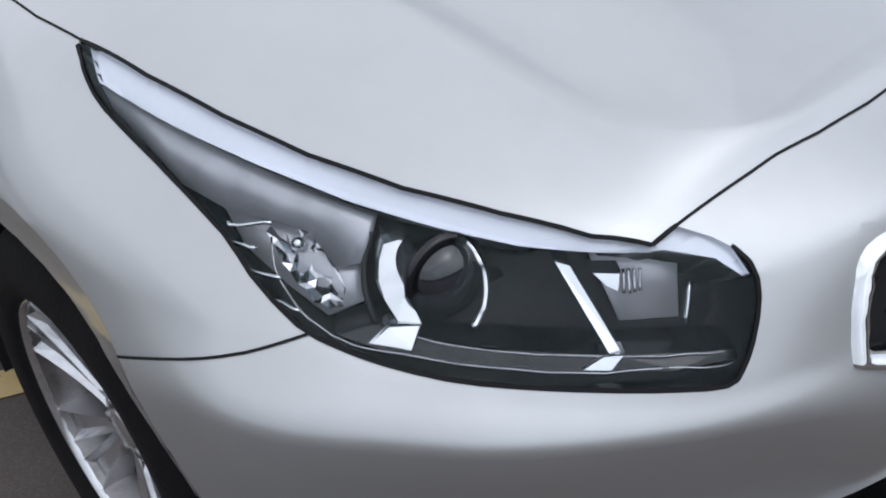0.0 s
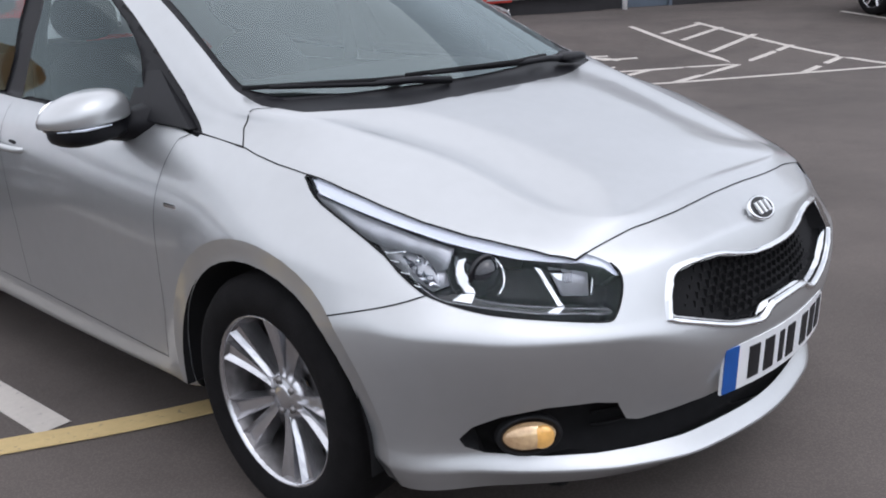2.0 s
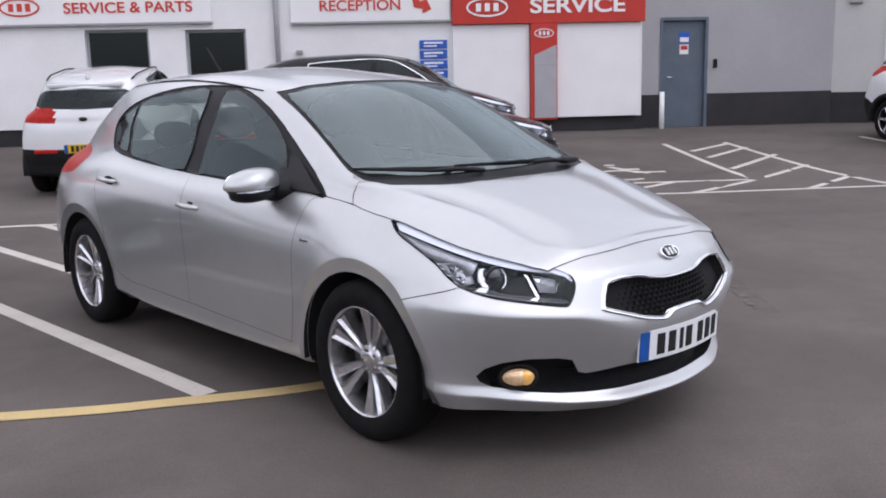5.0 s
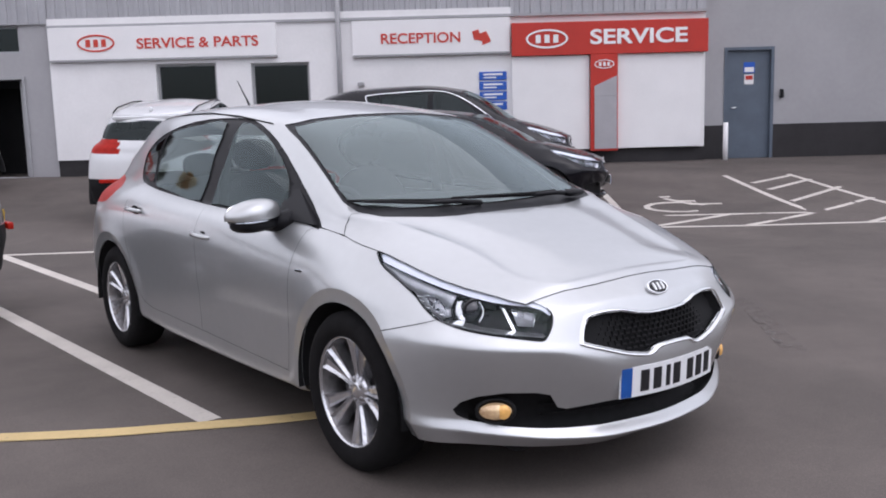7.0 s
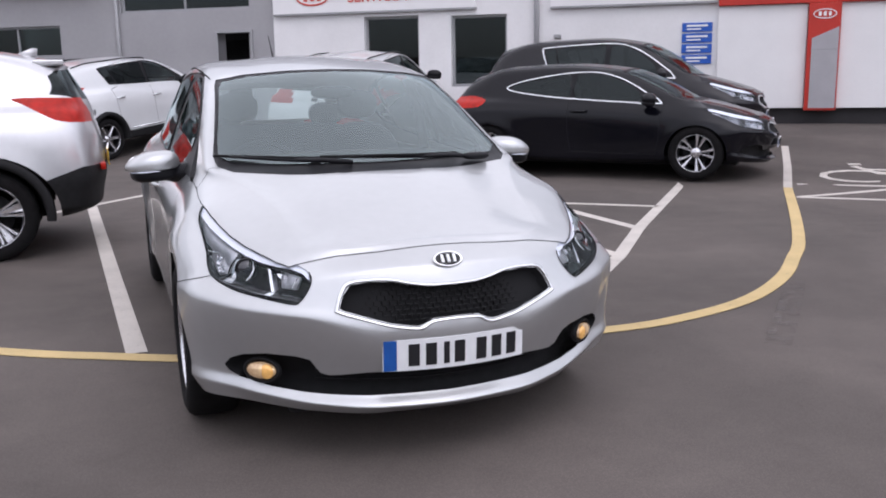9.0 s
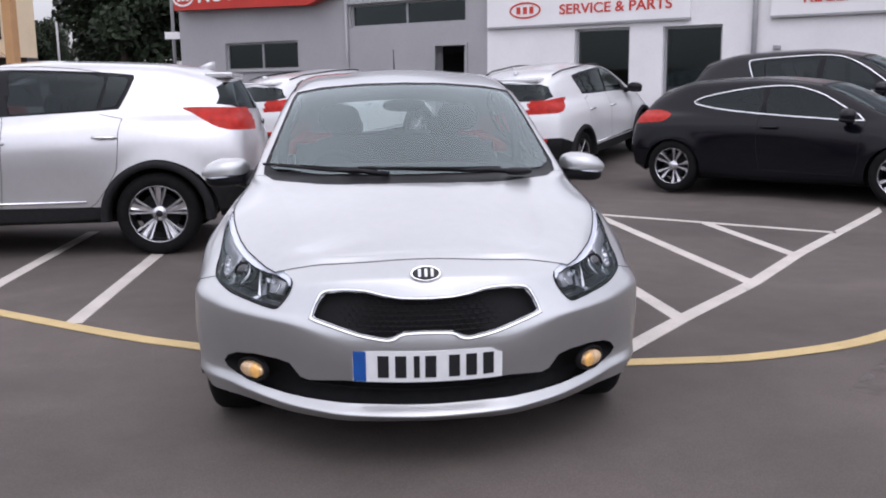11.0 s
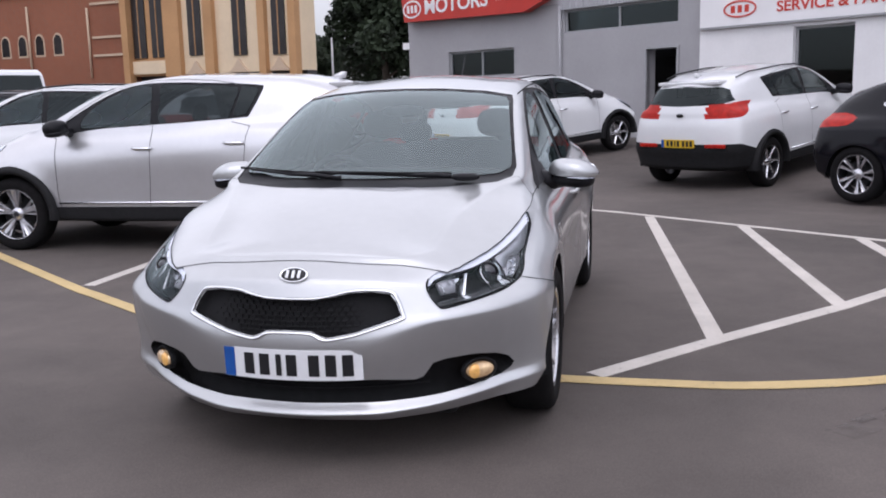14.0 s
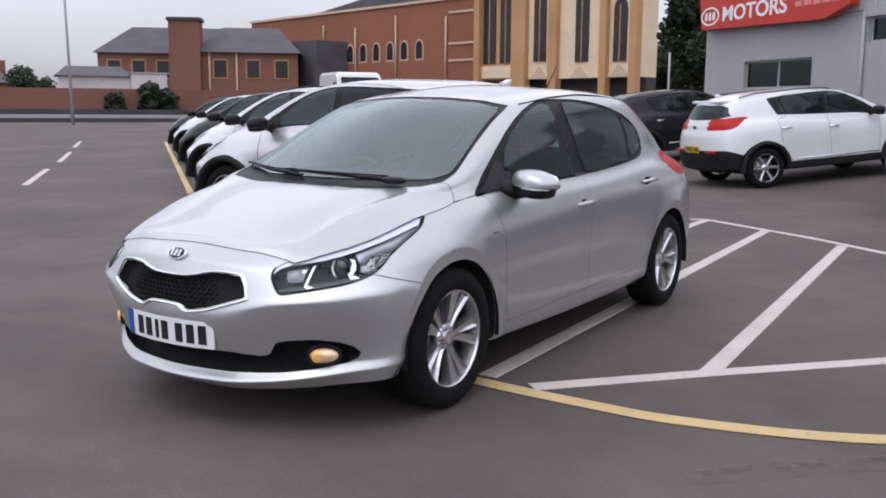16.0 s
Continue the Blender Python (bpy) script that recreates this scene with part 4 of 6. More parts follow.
def make_wheel(parent, at, outward, radius, width, rim_r, style):
    """A wheel: tyre, rim with spokes, brake disc and hub cap, its outer face towards outward (+1 or -1 in x)."""
    w = part("wheel", lathe([(rim_r * 0.98, -width * 0.42), (rim_r * 0.94, 0.0), (rim_r * 0.94, width * 0.30), (rim_r * 0.99, width * 0.42)], "x", 48), DISC if style == "ten" else ALLOY_DARK, parent, m=pose(*at, 0, 0, 0 if outward > 0 else 180))
    r = radius
    h = width / 2
    prof = [(rim_r, -h * .84), (rim_r + .012, -h), (rim_r + (r - rim_r) * .55, -h * 1.04), (r - .018, -h * .92), (r - .003, -h * .72), (r, -h * .3), (r, h * .3), (r - .003, h * .72), (r - .018, h * .92), (rim_r + (r - rim_r) * .55, h * 1.04), (rim_r + .012, h), (rim_r, h * .84)]
    part("tyre", lathe(prof, "x", 56), RUBBER, w, "black rubber tyre")
    part("rim_lip", lathe([(rim_r - .004, h * .80), (rim_r - .001, h * .90), (rim_r + .004, h * .91), (rim_r + .005, h * .80)], "x", 56), ALLOY, w)
    part("brake_disc", lathe([(.05, -.012), (rim_r * .72, -.012), (rim_r * .72, .008), (.05, .008)], "x", 40), DISC if style in ("ten", "six") else GAP, w)
    face = h * .70
    n, pair = {"ten": (5, True), "dark": (5, True), "fan": (5, True), "six": (6, False)}[style]
    data = {}
    for k in range(n):
        for s in ((-1, 0, 1) if style == "dark" else (-1, 1) if pair else (0,)):
            turn = pose(0, 0, 0, 360 * k / n + (17 if style == "dark" else 0))
            if s in data:
                sp = new("spoke", data[s])
                sp.parent, sp.matrix_basis = w, turn
                continue
            spokes = bmesh.new()
            spread = {"dark": .285, "ten": .215}.get(style, .23) if pair else 0
            rows = []
            for i in range(6):
                f = i / 5
                rr = .030 + (rim_r - .032) * f
                a = s * spread * (.80 + .20 * f)
                if style == "dark":
                    half = .007 + .028 * f if s == 0 else .005 + .008 * f
                else:
                    half = (.0125 + .020 * f ** 1.7) * (.75 if style == "fan" else 1) if pair else .024 - .002 * f
                dep = face - .020 + .034 * f ** 1.3
                t = Vector((0, -math.sin(a), math.cos(a)))
                o = Vector((0, math.cos(a), math.sin(a))) * rr
                rows.append([o + t * half * c + Vector((dep + dz, 0, 0)) for c, dz in ((-1.12, -.045), (-.90, 0), (-.45, -.012), (.45, -.012), (.90, 0), (1.12, -.045))])
            vs = [[spokes.verts.new(p) for p in row] for row in rows]
            for a, b in zip(vs, vs[1:]):
                for j in range(5):
                    spokes.faces.new((a[j], a[j + 1], b[j + 1], b[j]))
            bmesh.ops.recalc_face_normals(spokes, faces=spokes.faces)
            data[s] = part("spoke", spokes, ALLOY, w, m=turn, smooth=False).data
    part("hub", lathe([(.066, face - .05), (.064, face - .026), (.052, face - .018), (.033, face - .017), (.031, face - .013), (.026, face - .011), (.001, face - .0105)], "x", 28), ALLOY, w)
    if style == "dark":
        part("hub_cap", lathe([(.030, face - .02), (.027, face - .009), (.001, face - .008)], "x", 24), ALLOY_DARK, w, "dark hub cap")
    nut = None
    for k in range(5 if style == "ten" else 0):
        turn = pose(0, 0, 0, 360 * (k + .5) / 5) @ pose(0, .042, 0)
        if nut:
            o = new("wheel_nut", nut)
            o.parent, o.matrix_basis = w, turn
        else:
            nut = part("wheel_nut", lathe([(.009, face - .03), (.009, face - .012), (.001, face - .011)], "x", 6), DISC, w, m=turn).data
    return w


def number_plate(parent, m, w=.52, h=.111, rear=False, bend=0.0):
    """A plate, slightly bowed, whose characters are plain bars."""
    def bowed(x0, x1, y0, y1, z0, z1):
        b = bmesh.new()
        k = 10 if x1 - x0 > .1 else 2
        rows = []
        for i in range(k + 1):
            x = x0 + (x1 - x0) * i / k
            rows.append([b.verts.new((x, y + bend * x * x, z)) for y, z in ((y0, z0), (y0, z1), (y1, z1), (y1, z0))])
        for p, q in zip(rows, rows[1:]):
            for j in range(4):
                b.faces.new((p[j], p[(j + 1) % 4], q[(j + 1) % 4], q[j]))
        b.faces.new(rows[0])
        b.faces.new(rows[-1][::-1])
        bmesh.ops.recalc_face_normals(b, faces=b.faces)
        return b

    p = part("number_plate", bowed(-w / 2, w / 2, -.006, 0, -h / 2, h / 2), PLATE_YELLOW if rear else PLATE_WHITE, parent, "yellow rear number plate" if rear else "white number plate with dark bars", m=m, smooth=False)
    part("blue_band", bowed(-w / 2 + .002, -w / 2 + .046, -.0085, -.005, -h / 2 + .002, h / 2 - .002), PLATE_BLUE, p, "blue plate band", smooth=False)
    xs = [-.155, -.095, -.040, .008, .090, .150, .210]
    for i, x in enumerate(xs):
        r = .010 if i == 2 else .019
        part("bar", bowed(x - r, x + r, -.0085, -.005, -.039, .039), INK, p, smooth=False)
    return p


def seat(parent, x, y, z=.42, wide=.25):
    s = part("seat", blob((wide, .26, .09), (x, y, z)), SEAT, parent, "charcoal cloth seat")
    part("backrest", blob((wide, .085, .33), (x, y + .30, z + .34), m=pose(0, 0, 0, -16)), SEAT, s)
    part("headrest", blob((.125, .05, .085), (x, y + .41, z + .76), m=pose(0, 0, 0, -12)), SEAT, s)
    return s


# outlines on the body
LAMP = [(-.080, .657), (-.076, .684), (-.046, .706), (.012, .728), (.067, .747), (.133, .762), (.211, .780), (.291, .802), (.377, .828), (.459, .850), (.536, .865), (.536, .850), (.528, .832), (.509, .811), (.455, .775), (.39, .728), (.366, .702), (.327, .671), (.292, .656), (.252, .643), (.203, .631), (.144, .622), (.069, .612), (.003, .603), (-.040, .598), (-.055, .606), (-.069, .626)]
BROW = [(-.074, .676), (-.055, .708), (0, .734), (.03, .748), (.06, .760), (.125, .78), (.197, .80), (.272, .82), (.351, .84), (.437, .86), (.525, .859), (.514, .832), (.437, .805), (.351, .776), (.272, .752), (.197, .734), (.125, .7195), (.06, .7120), (0, .7060), (-.045, .692), (-.068, .675)]
GRILLE = [(-.01, .656), (.09, .658), (.15, .668), (.21, .681), (.29, .685), (.363, .676), (.394, .640), (.418, .583), (.413, .563), (.335, .538), (.245, .510), (.163, .494), (.128, .491), (.100, .499), (.072, .513), (-.01, .516)]
GRILLE_IN = [(-.01, .638), (.09, .640), (.152, .649), (.21, .662), (.285, .665), (.347, .657), (.372, .627), (.390, .585), (.382, .578), (.32, .558), (.235, .531), (.16, .517), (.137, .515), (.115, .521), (.083, .536), (-.01, .539)]
INTAKE = [(-.01, .352), (.30, .350), (.42, .336), (.45, .346), (.485, .397), (.53, .409), (.62, .413), (.69, .402), (.730, .380), (.748, .352), (.735, .330), (.70, .309), (.60, .283), (.50, .269), (.42, .263), (.30, .259), (-.01, .257)]
SCREEN = [(-.01, .95), (.40, .955), (.60, .968), (.652, .985), (.658, 1.02), (.634, 1.09), (.600, 1.20), (.566, 1.312), (.550, 1.340), (.42, 1.364), (.20, 1.381), (-.01, 1.385)]
SCREEN_IN = [(-.01, .985), (.40, .988), (.59, .998), (.636, 1.02), (.626, 1.07), (.588, 1.19), (.551, 1.305), (.530, 1.330), (.41, 1.352), (.20, 1.368), (-.01, 1.373)]
REAR_GLASS = [(-.01, 1.03), (.40, 1.035), (.52, 1.07), (.45, 1.22), (.40, 1.255), (-.01, 1.275)]
DLO = [(.345, .922), (.46, .925), (.90, .936), (1.40, .952), (1.90, .980), (2.27, 1.012), (2.42, 1.045), (2.485, 1.105), (2.505, 1.175), (2.46, 1.235), (2.33, 1.292), (2.05, 1.347), (1.70, 1.378), (1.35, 1.375), (1.15, 1.345), (.92, 1.265), (.65, 1.12)]
WIN_FRONT = [(.66, .945), (.90, .948), (1.32, .962), (1.37, .97), (1.352, 1.20), (1.335, 1.348), (1.18, 1.335), (.95, 1.252), (.72, 1.11)]
WIN_REAR = [(1.515, .970), (1.85, .990), (2.10, 1.010), (2.16, 1.03), (2.215, 1.15), (2.235, 1.285), (2.05, 1.325), (1.70, 1.356), (1.49, 1.356), (1.50, 1.2)]
WIN_QUARTER = [(2.215, 1.035), (2.40, 1.07), (2.455, 1.12), (2.472, 1.17), (2.43, 1.22), (2.30, 1.268), (2.275, 1.272), (2.265, 1.16)]
DOOR_FRONT = [(.50, .300), (1.40, .322), (1.42, .6), (1.435, .95), (1.41, 1.2), (1.39, 1.40), (1.10, 1.355), (.88, 1.275), (.60, 1.125), (.36, .928), (.43, .90), (.46, .70), (.465, .45)]
DOOR_REAR = [(1.40, .322), (2.05, .335), (2.17, .36), (2.27, .45), (2.32, .60), (2.40, .75), (2.44, .95), (2.33, 1.25), (2.25, 1.325), (2.0, 1.38), (1.70, 1.405), (1.39, 1.40), (1.41, 1.2), (1.435, .95), (1.42, .6)]
TAIL = [(2.72, .985), (2.80, .90), (3.02, .88), (3.35, .87), (3.35, 1.0), (3.1, 1.035), (2.9, 1.04)]


def arc(cy, cz, r, n=40):
    return [(cy + math.cos(i * math.tau / n) * r, cz + math.sin(i * math.tau / n) * r) for i in range(n)]


def bonnet_outline():
    """The bonnet in plan: round the nose, along the lamps to the screen."""
    return [(-.01, -.700), (.14, -.697), (.223, -.693), (.305, -.684), (.366, -.673), (.406, -.668), (.461, -.660), (.530, -.650), (.566, -.612), (.606, -.545), (.648, -.464), (.683, -.374), (.711, -.281), (.733, -.185), (.747, -.082), (.752, .02), (.750, .10), (.744, .168), (.710, .207), (.680, .205), (.60, .150), (.50, .115), (.35, .085), (-.01, .07)]


BODY, LAMP_R, BROW_R, CHROME_R, GRILLE_R, INTAKE_R, SCREEN_R, SCREEN_IN_R, REAR_R, DLO_R, WF, WR, WQ, ARCH, DOOR1, DOOR2, BONNET, TAIL_R, BUMPER, SILL, LIP = range(21)
TOP = (Vector((1, 0, 0)), Vector((0, 1, 0)))


def marked_shell(nt, nv, rear=REAR_GLASS, dlo=DLO, wf=WIN_FRONT, wr=WIN_REAR, wq=WIN_QUARTER, tail=TAIL, doors=True, lamp=LAMP, arch=.368, sill=0.0, door1=DOOR_FRONT, door2=DOOR_REAR):
    bm = half_shell(nt, nv)
    reg = bm.faces.layers.int.new("region")
    if sill:
        cut(bm, reg, SILL, [(-1, 0), (4, 0), (4, sill + .25), (3.22, sill + .25), (3.0, sill + .17), (2.94, sill), (-.40, sill), (-.46, sill + .06), (-1, sill + .06)], SIDE, lambda c: True)
    if doors:
        cut(bm, reg, BONNET, bonnet_outline(), TOP, lambda c: c.y < .35 and c.z > .70)
        cut(bm, reg, BUMPER, [(-1.0, 0), (-.15, 0), (-.15, .585), (-.277, .614), (-.42, .652), (-.56, .70), (-.60, .74), (-.62, .80), (-1.0, .80)], SIDE, lambda c: c.y < -.2, only=(BODY,))
    cut(bm, reg, DOOR1, door1, SIDE, lambda c: c.x > .4, only=(BODY,))
    if door2:
        cut(bm, reg, DOOR2, door2, SIDE, lambda c: c.x > .4, only=(BODY,))
    cut(bm, reg, LAMP_R, smooth_poly(lamp, 2), CORNER, lambda c: c.y < .1 and c.x > .35, only=(BODY, BUMPER))
    cut(bm, reg, BROW_R, BROW, CORNER, lambda c: c.y < .1 and c.x > .35, only=(LAMP_R,))
    cut(bm, reg, CHROME_R, GRILLE, FRONT, lambda c: c.y < -.5)
    cut(bm, reg, GRILLE_R, GRILLE_IN, FRONT, lambda c: c.y < -.5)
    cut(bm, reg, INTAKE_R, INTAKE, FRONT, lambda c: c.y < -.3)
    cut(bm, reg, SCREEN_R, SCREEN, FRONT, lambda c: -.05 < c.y < 1.3 and c.z > .93 and (c.y > .0 or c.z > .97))
    cut(bm, reg, SCREEN_IN_R, SCREEN_IN, FRONT, lambda c: .05 < c.y < 1.3 and c.z > .97, only=(SCREEN_R,))
    cut(bm, reg, REAR_R, rear, FRONT, lambda c: c.y > 2.8)
    cut(bm, reg, DLO_R, smooth_poly(dlo, 2), SIDE, lambda c: c.x > .48)
    for value, poly in ((WF, wf), (WR, wr), (WQ, wq)):
        if poly:
            cut(bm, reg, value, smooth_poly(poly, 2), SIDE, lambda c: c.x > .48, only=(DLO_R,))
    cut(bm, reg, TAIL_R, smooth_poly(tail, 2), SIDE, lambda c: c.x > .35)
    if doors:
        for y in AXLES:
            cut(bm, reg, LIP, arc(y + .004, .302, .422, 56), SIDE, lambda c: c.x > .5 and c.z < .8, only=(BODY, BUMPER))
    for y in AXLES:
        cut(bm, reg, ARCH, arc(y + .004, .302, arch), SIDE, lambda c: c.x > .5 and c.z < .8)
    if doors:
        for v in {v for f in bm.faces if f[reg] == LIP for v in f.verts}:
            r = min(math.hypot(v.co.y - y - .004, v.co.z - .302) for y in AXLES)
            v.co.x -= .016 * min(1, max(0, (.4215 - r) / .04))
    return bm, reg


def arch_liner(bm, y, r, x0=.52, x1=.862, z=.312):
    """The dark housing over a wheel."""
    n = 24
    a = [bm.verts.new((x1, y + math.cos(math.pi * (-.04 + 1.08 * i / n)) * r, z + math.sin(math.pi * (-.04 + 1.08 * i / n)) * r)) for i in range(n + 1)]
    b = [bm.verts.new((x0, v.co.y, v.co.z)) for v in a]
    for i in range(n):
        bm.faces.new((a[i], a[i + 1], b[i + 1], b[i]))
    bm.faces.new(b)


LAMP_OUTWARD = Vector((.622, -.783, 0))


def headlight_inside(unit, skin, s):
    """All that shows through the lens: shell, reflectors, projector, bars and ribs, placed (along, up, depth) under the lens."""
    def at(u, w, d):
        near = sorted(((p[0] - u) ** 2 + (p[1] - w) ** 2, p[2]) for p in skin)[:4]
        k = [1 / (q + 1e-6) for q, _ in near]
        o = sum(a * b for a, (_, b) in zip(k, near)) / sum(k) - d
        v = CORNER[0] * u + LAMP_OUTWARD * o
        return Vector((v.x * s, v.y, w))

    def plate(outline, depth, thick=.02, edge=.003):
        """A moulded piece with a chamfered edge."""
        b = bmesh.new()
        cu, cw = sum(p[0] for p in outline) / len(outline), sum(p[1] for p in outline) / len(outline)
        size = max(math.hypot(u - cu, w - cw) for u, w in outline)
        k = 1 - min(.3, edge / size)
        top = [b.verts.new(at(cu + (u - cu) * k, cw + (w - cw) * k, depth)) for u, w in outline]
        mid = [b.verts.new(at(u, w, depth + edge)) for u, w in outline]
        low = [b.verts.new(at(u, w, depth + thick)) for u, w in outline]
        n = len(outline)
        b.faces.new(top)
        for x, y in ((top, mid), (mid, low)):
            for i in range(n):
                b.faces.new((x[i], y[i], y[(i + 1) % n], x[(i + 1) % n]))
        bmesh.ops.triangulate(b, faces=[f for f in b.faces if len(f.verts) > 4])
        bmesh.ops.recalc_face_normals(b, faces=b.faces)
        return b

    def line(points, depth, r):
        return tube([at(u, w, depth) for u, w in open_curve(points)], r, None, 6)

    part("side_shell", plate([(.518, .822), (.46, .806), (.40, .784), (.31, .752), (.245, .733), (.262, .700), (.284, .697), (.310, .722), (.353, .732), (.382, .736), (.433, .754), (.508, .808)], .016, .04, .006), LAMP_GREY, unit, "grey inner shell")
    part("shelf", plate([(.262, .662), (.19, .644), (.05, .627), (-.048, .615), (-.062, .606), (.0, .611), (.09, .6185), (.19, .633), (.252, .644), (.295, .658)], .016, .04), LAMP_GLOSS, unit, "glossy black lower shelf", smooth=False)
    part("indicator_floor", plate([(.398, .738), (.352, .733), (.300, .716), (.268, .695), (.262, .668), (.300, .660), (.336, .682), (.374, .706)], .034, .02, .006), LAMP_GREY, unit, "grey indicator recess")
    # indicator: a patch of small mirror facets with an amber bulb
    bowl = bmesh.new()
    rng = random.Random(5)
    rows = []
    for i in range(11):
        f = i / 10
        row = []
        for j in range(8):
            g = j / 7
            u = .352 - .066 * f - (.004 + .026 * (1 - f)) * g
            w = .724 - .050 * f + (.004 + .014 * math.sin(f * 3)) * (g - .5) * 2
            row.append(bowl.verts.new(at(u, w, .020 + rng.uniform(0, .010) + .012 * math.sin(g * 3.1))))
        rows.append(row)
    for a, b in zip(rows, rows[1:]):
        for j in range(7):
            bowl.faces.new((a[j], a[j + 1], b[j + 1], b[j]))
    bmesh.ops.triangulate(bowl, faces=bowl.faces)
    bmesh.ops.recalc_face_normals(bowl, faces=bowl.faces)
    ind = part("indicator_reflector", bowl, REFLECTOR, unit, "faceted indicator reflector", smooth=False)
    part("bulb", blob((.007, .007, .007), tuple(at(.322, .712, .022)), power=2), SATIN, ind, "small bright bulb")
    for pts in ([(.386, .733), (.382, .729), (.344, .731)], [(.394, .727), (.390, .719), (.359, .714)], [(.377, .708), (.372, .700), (.339, .695)], [(.363, .690), (.358, .682), (.323, .675)]):
        part("side_rib", line(pts, .012, .0024), CHROME, unit)
    part("trim_line", line([(.346, .720), (.342, .695), (.318, .671), (.289, .654), (.252, .646), (.191, .635), (.09, .621), (-.003, .612), (-.060, .605)], .013, .0011), REFLECTOR, unit)
    part("trim_line", line([(.243, .659), (.189, .645), (.05, .627), (-.018, .619), (-.048, .615)], .014, .0010), REFLECTOR, unit)
    # projector
    c = at(.190, .689, .024)
    turn = pose(c.x, c.y, c.z, 0, 0, 12 * s)
    proj = part("projector", lathe([(.0365, .060), (.0370, .012), (.0425, .002), (.0420, -.004), (.0350, -.005), (.034, .02)], "y", 40), LAMP_GLOSS, unit, "gloss black projector shroud", m=turn)
    part("projector_arc", line([(.196 - .040 * math.cos(a), .689 + .040 * math.sin(a)) for a in (-.95, -.6, -.2, .2, .6, .95)], .016, .0042), CHROME, unit, "bright crescent beside the lens")
    part("projector_lens", blob((.0345, .026, .0345), (0, .002, 0), power=2.0, seg=32, rings=20), LENS_DARK, proj, "dark projector lens")
    band = part("shroud", plate([(.244, .720), (.228, .724), (.213, .722), (.222, .705), (.2245, .688), (.222, .672), (.215, .656), (.239, .659), (.250, .674), (.254, .690), (.251, .706)], .014, .03, .006), SATIN, unit, "bright chrome band beside the projector", smooth=False)
    part("shroud_edge", line([(.252, .722), (.262, .700), (.264, .680), (.258, .660)], .022, .0035), LAMP_DARK, band)
    part("shroud_foot", plate([(.247, .662), (.217, .661), (.228, .645), (.266, .652)], .012, .02), SATIN, unit, smooth=False)
    # slanting bar and inner beam
    bar = part("bezel_bar", plate([(.096, .704), (.083, .700), (.047, .630), (.058, .630)], .012, .03), SATIN, unit, "slanting chrome bar", smooth=False)
    part("bar_foot", plate([(.064, .630), (.044, .629), (.058, .618), (.086, .6215)], .0115, .02), SATIN, bar, smooth=False)
    beam = part("beam_reflector", plate([(.060, .692), (-.022, .680), (-.016, .632), (.040, .637)], .045, .02), LAMP_GREY, unit, "grey inner beam box")
    part("beam_facet", plate([(.064, .688), (.036, .685), (.040, .669), (.052, .675)], .022, .02), SATIN, beam, smooth=False)
    for k in range(4):
        part("beam_rib", line([(.033 - .005 * k, .683), (.035 - .005 * k, .665)], .030, .0016), REFLECTOR, beam)
    part("beam_edge", line([(-.022, .673), (-.013, .642)], .016, .0022), CHROME, beam)


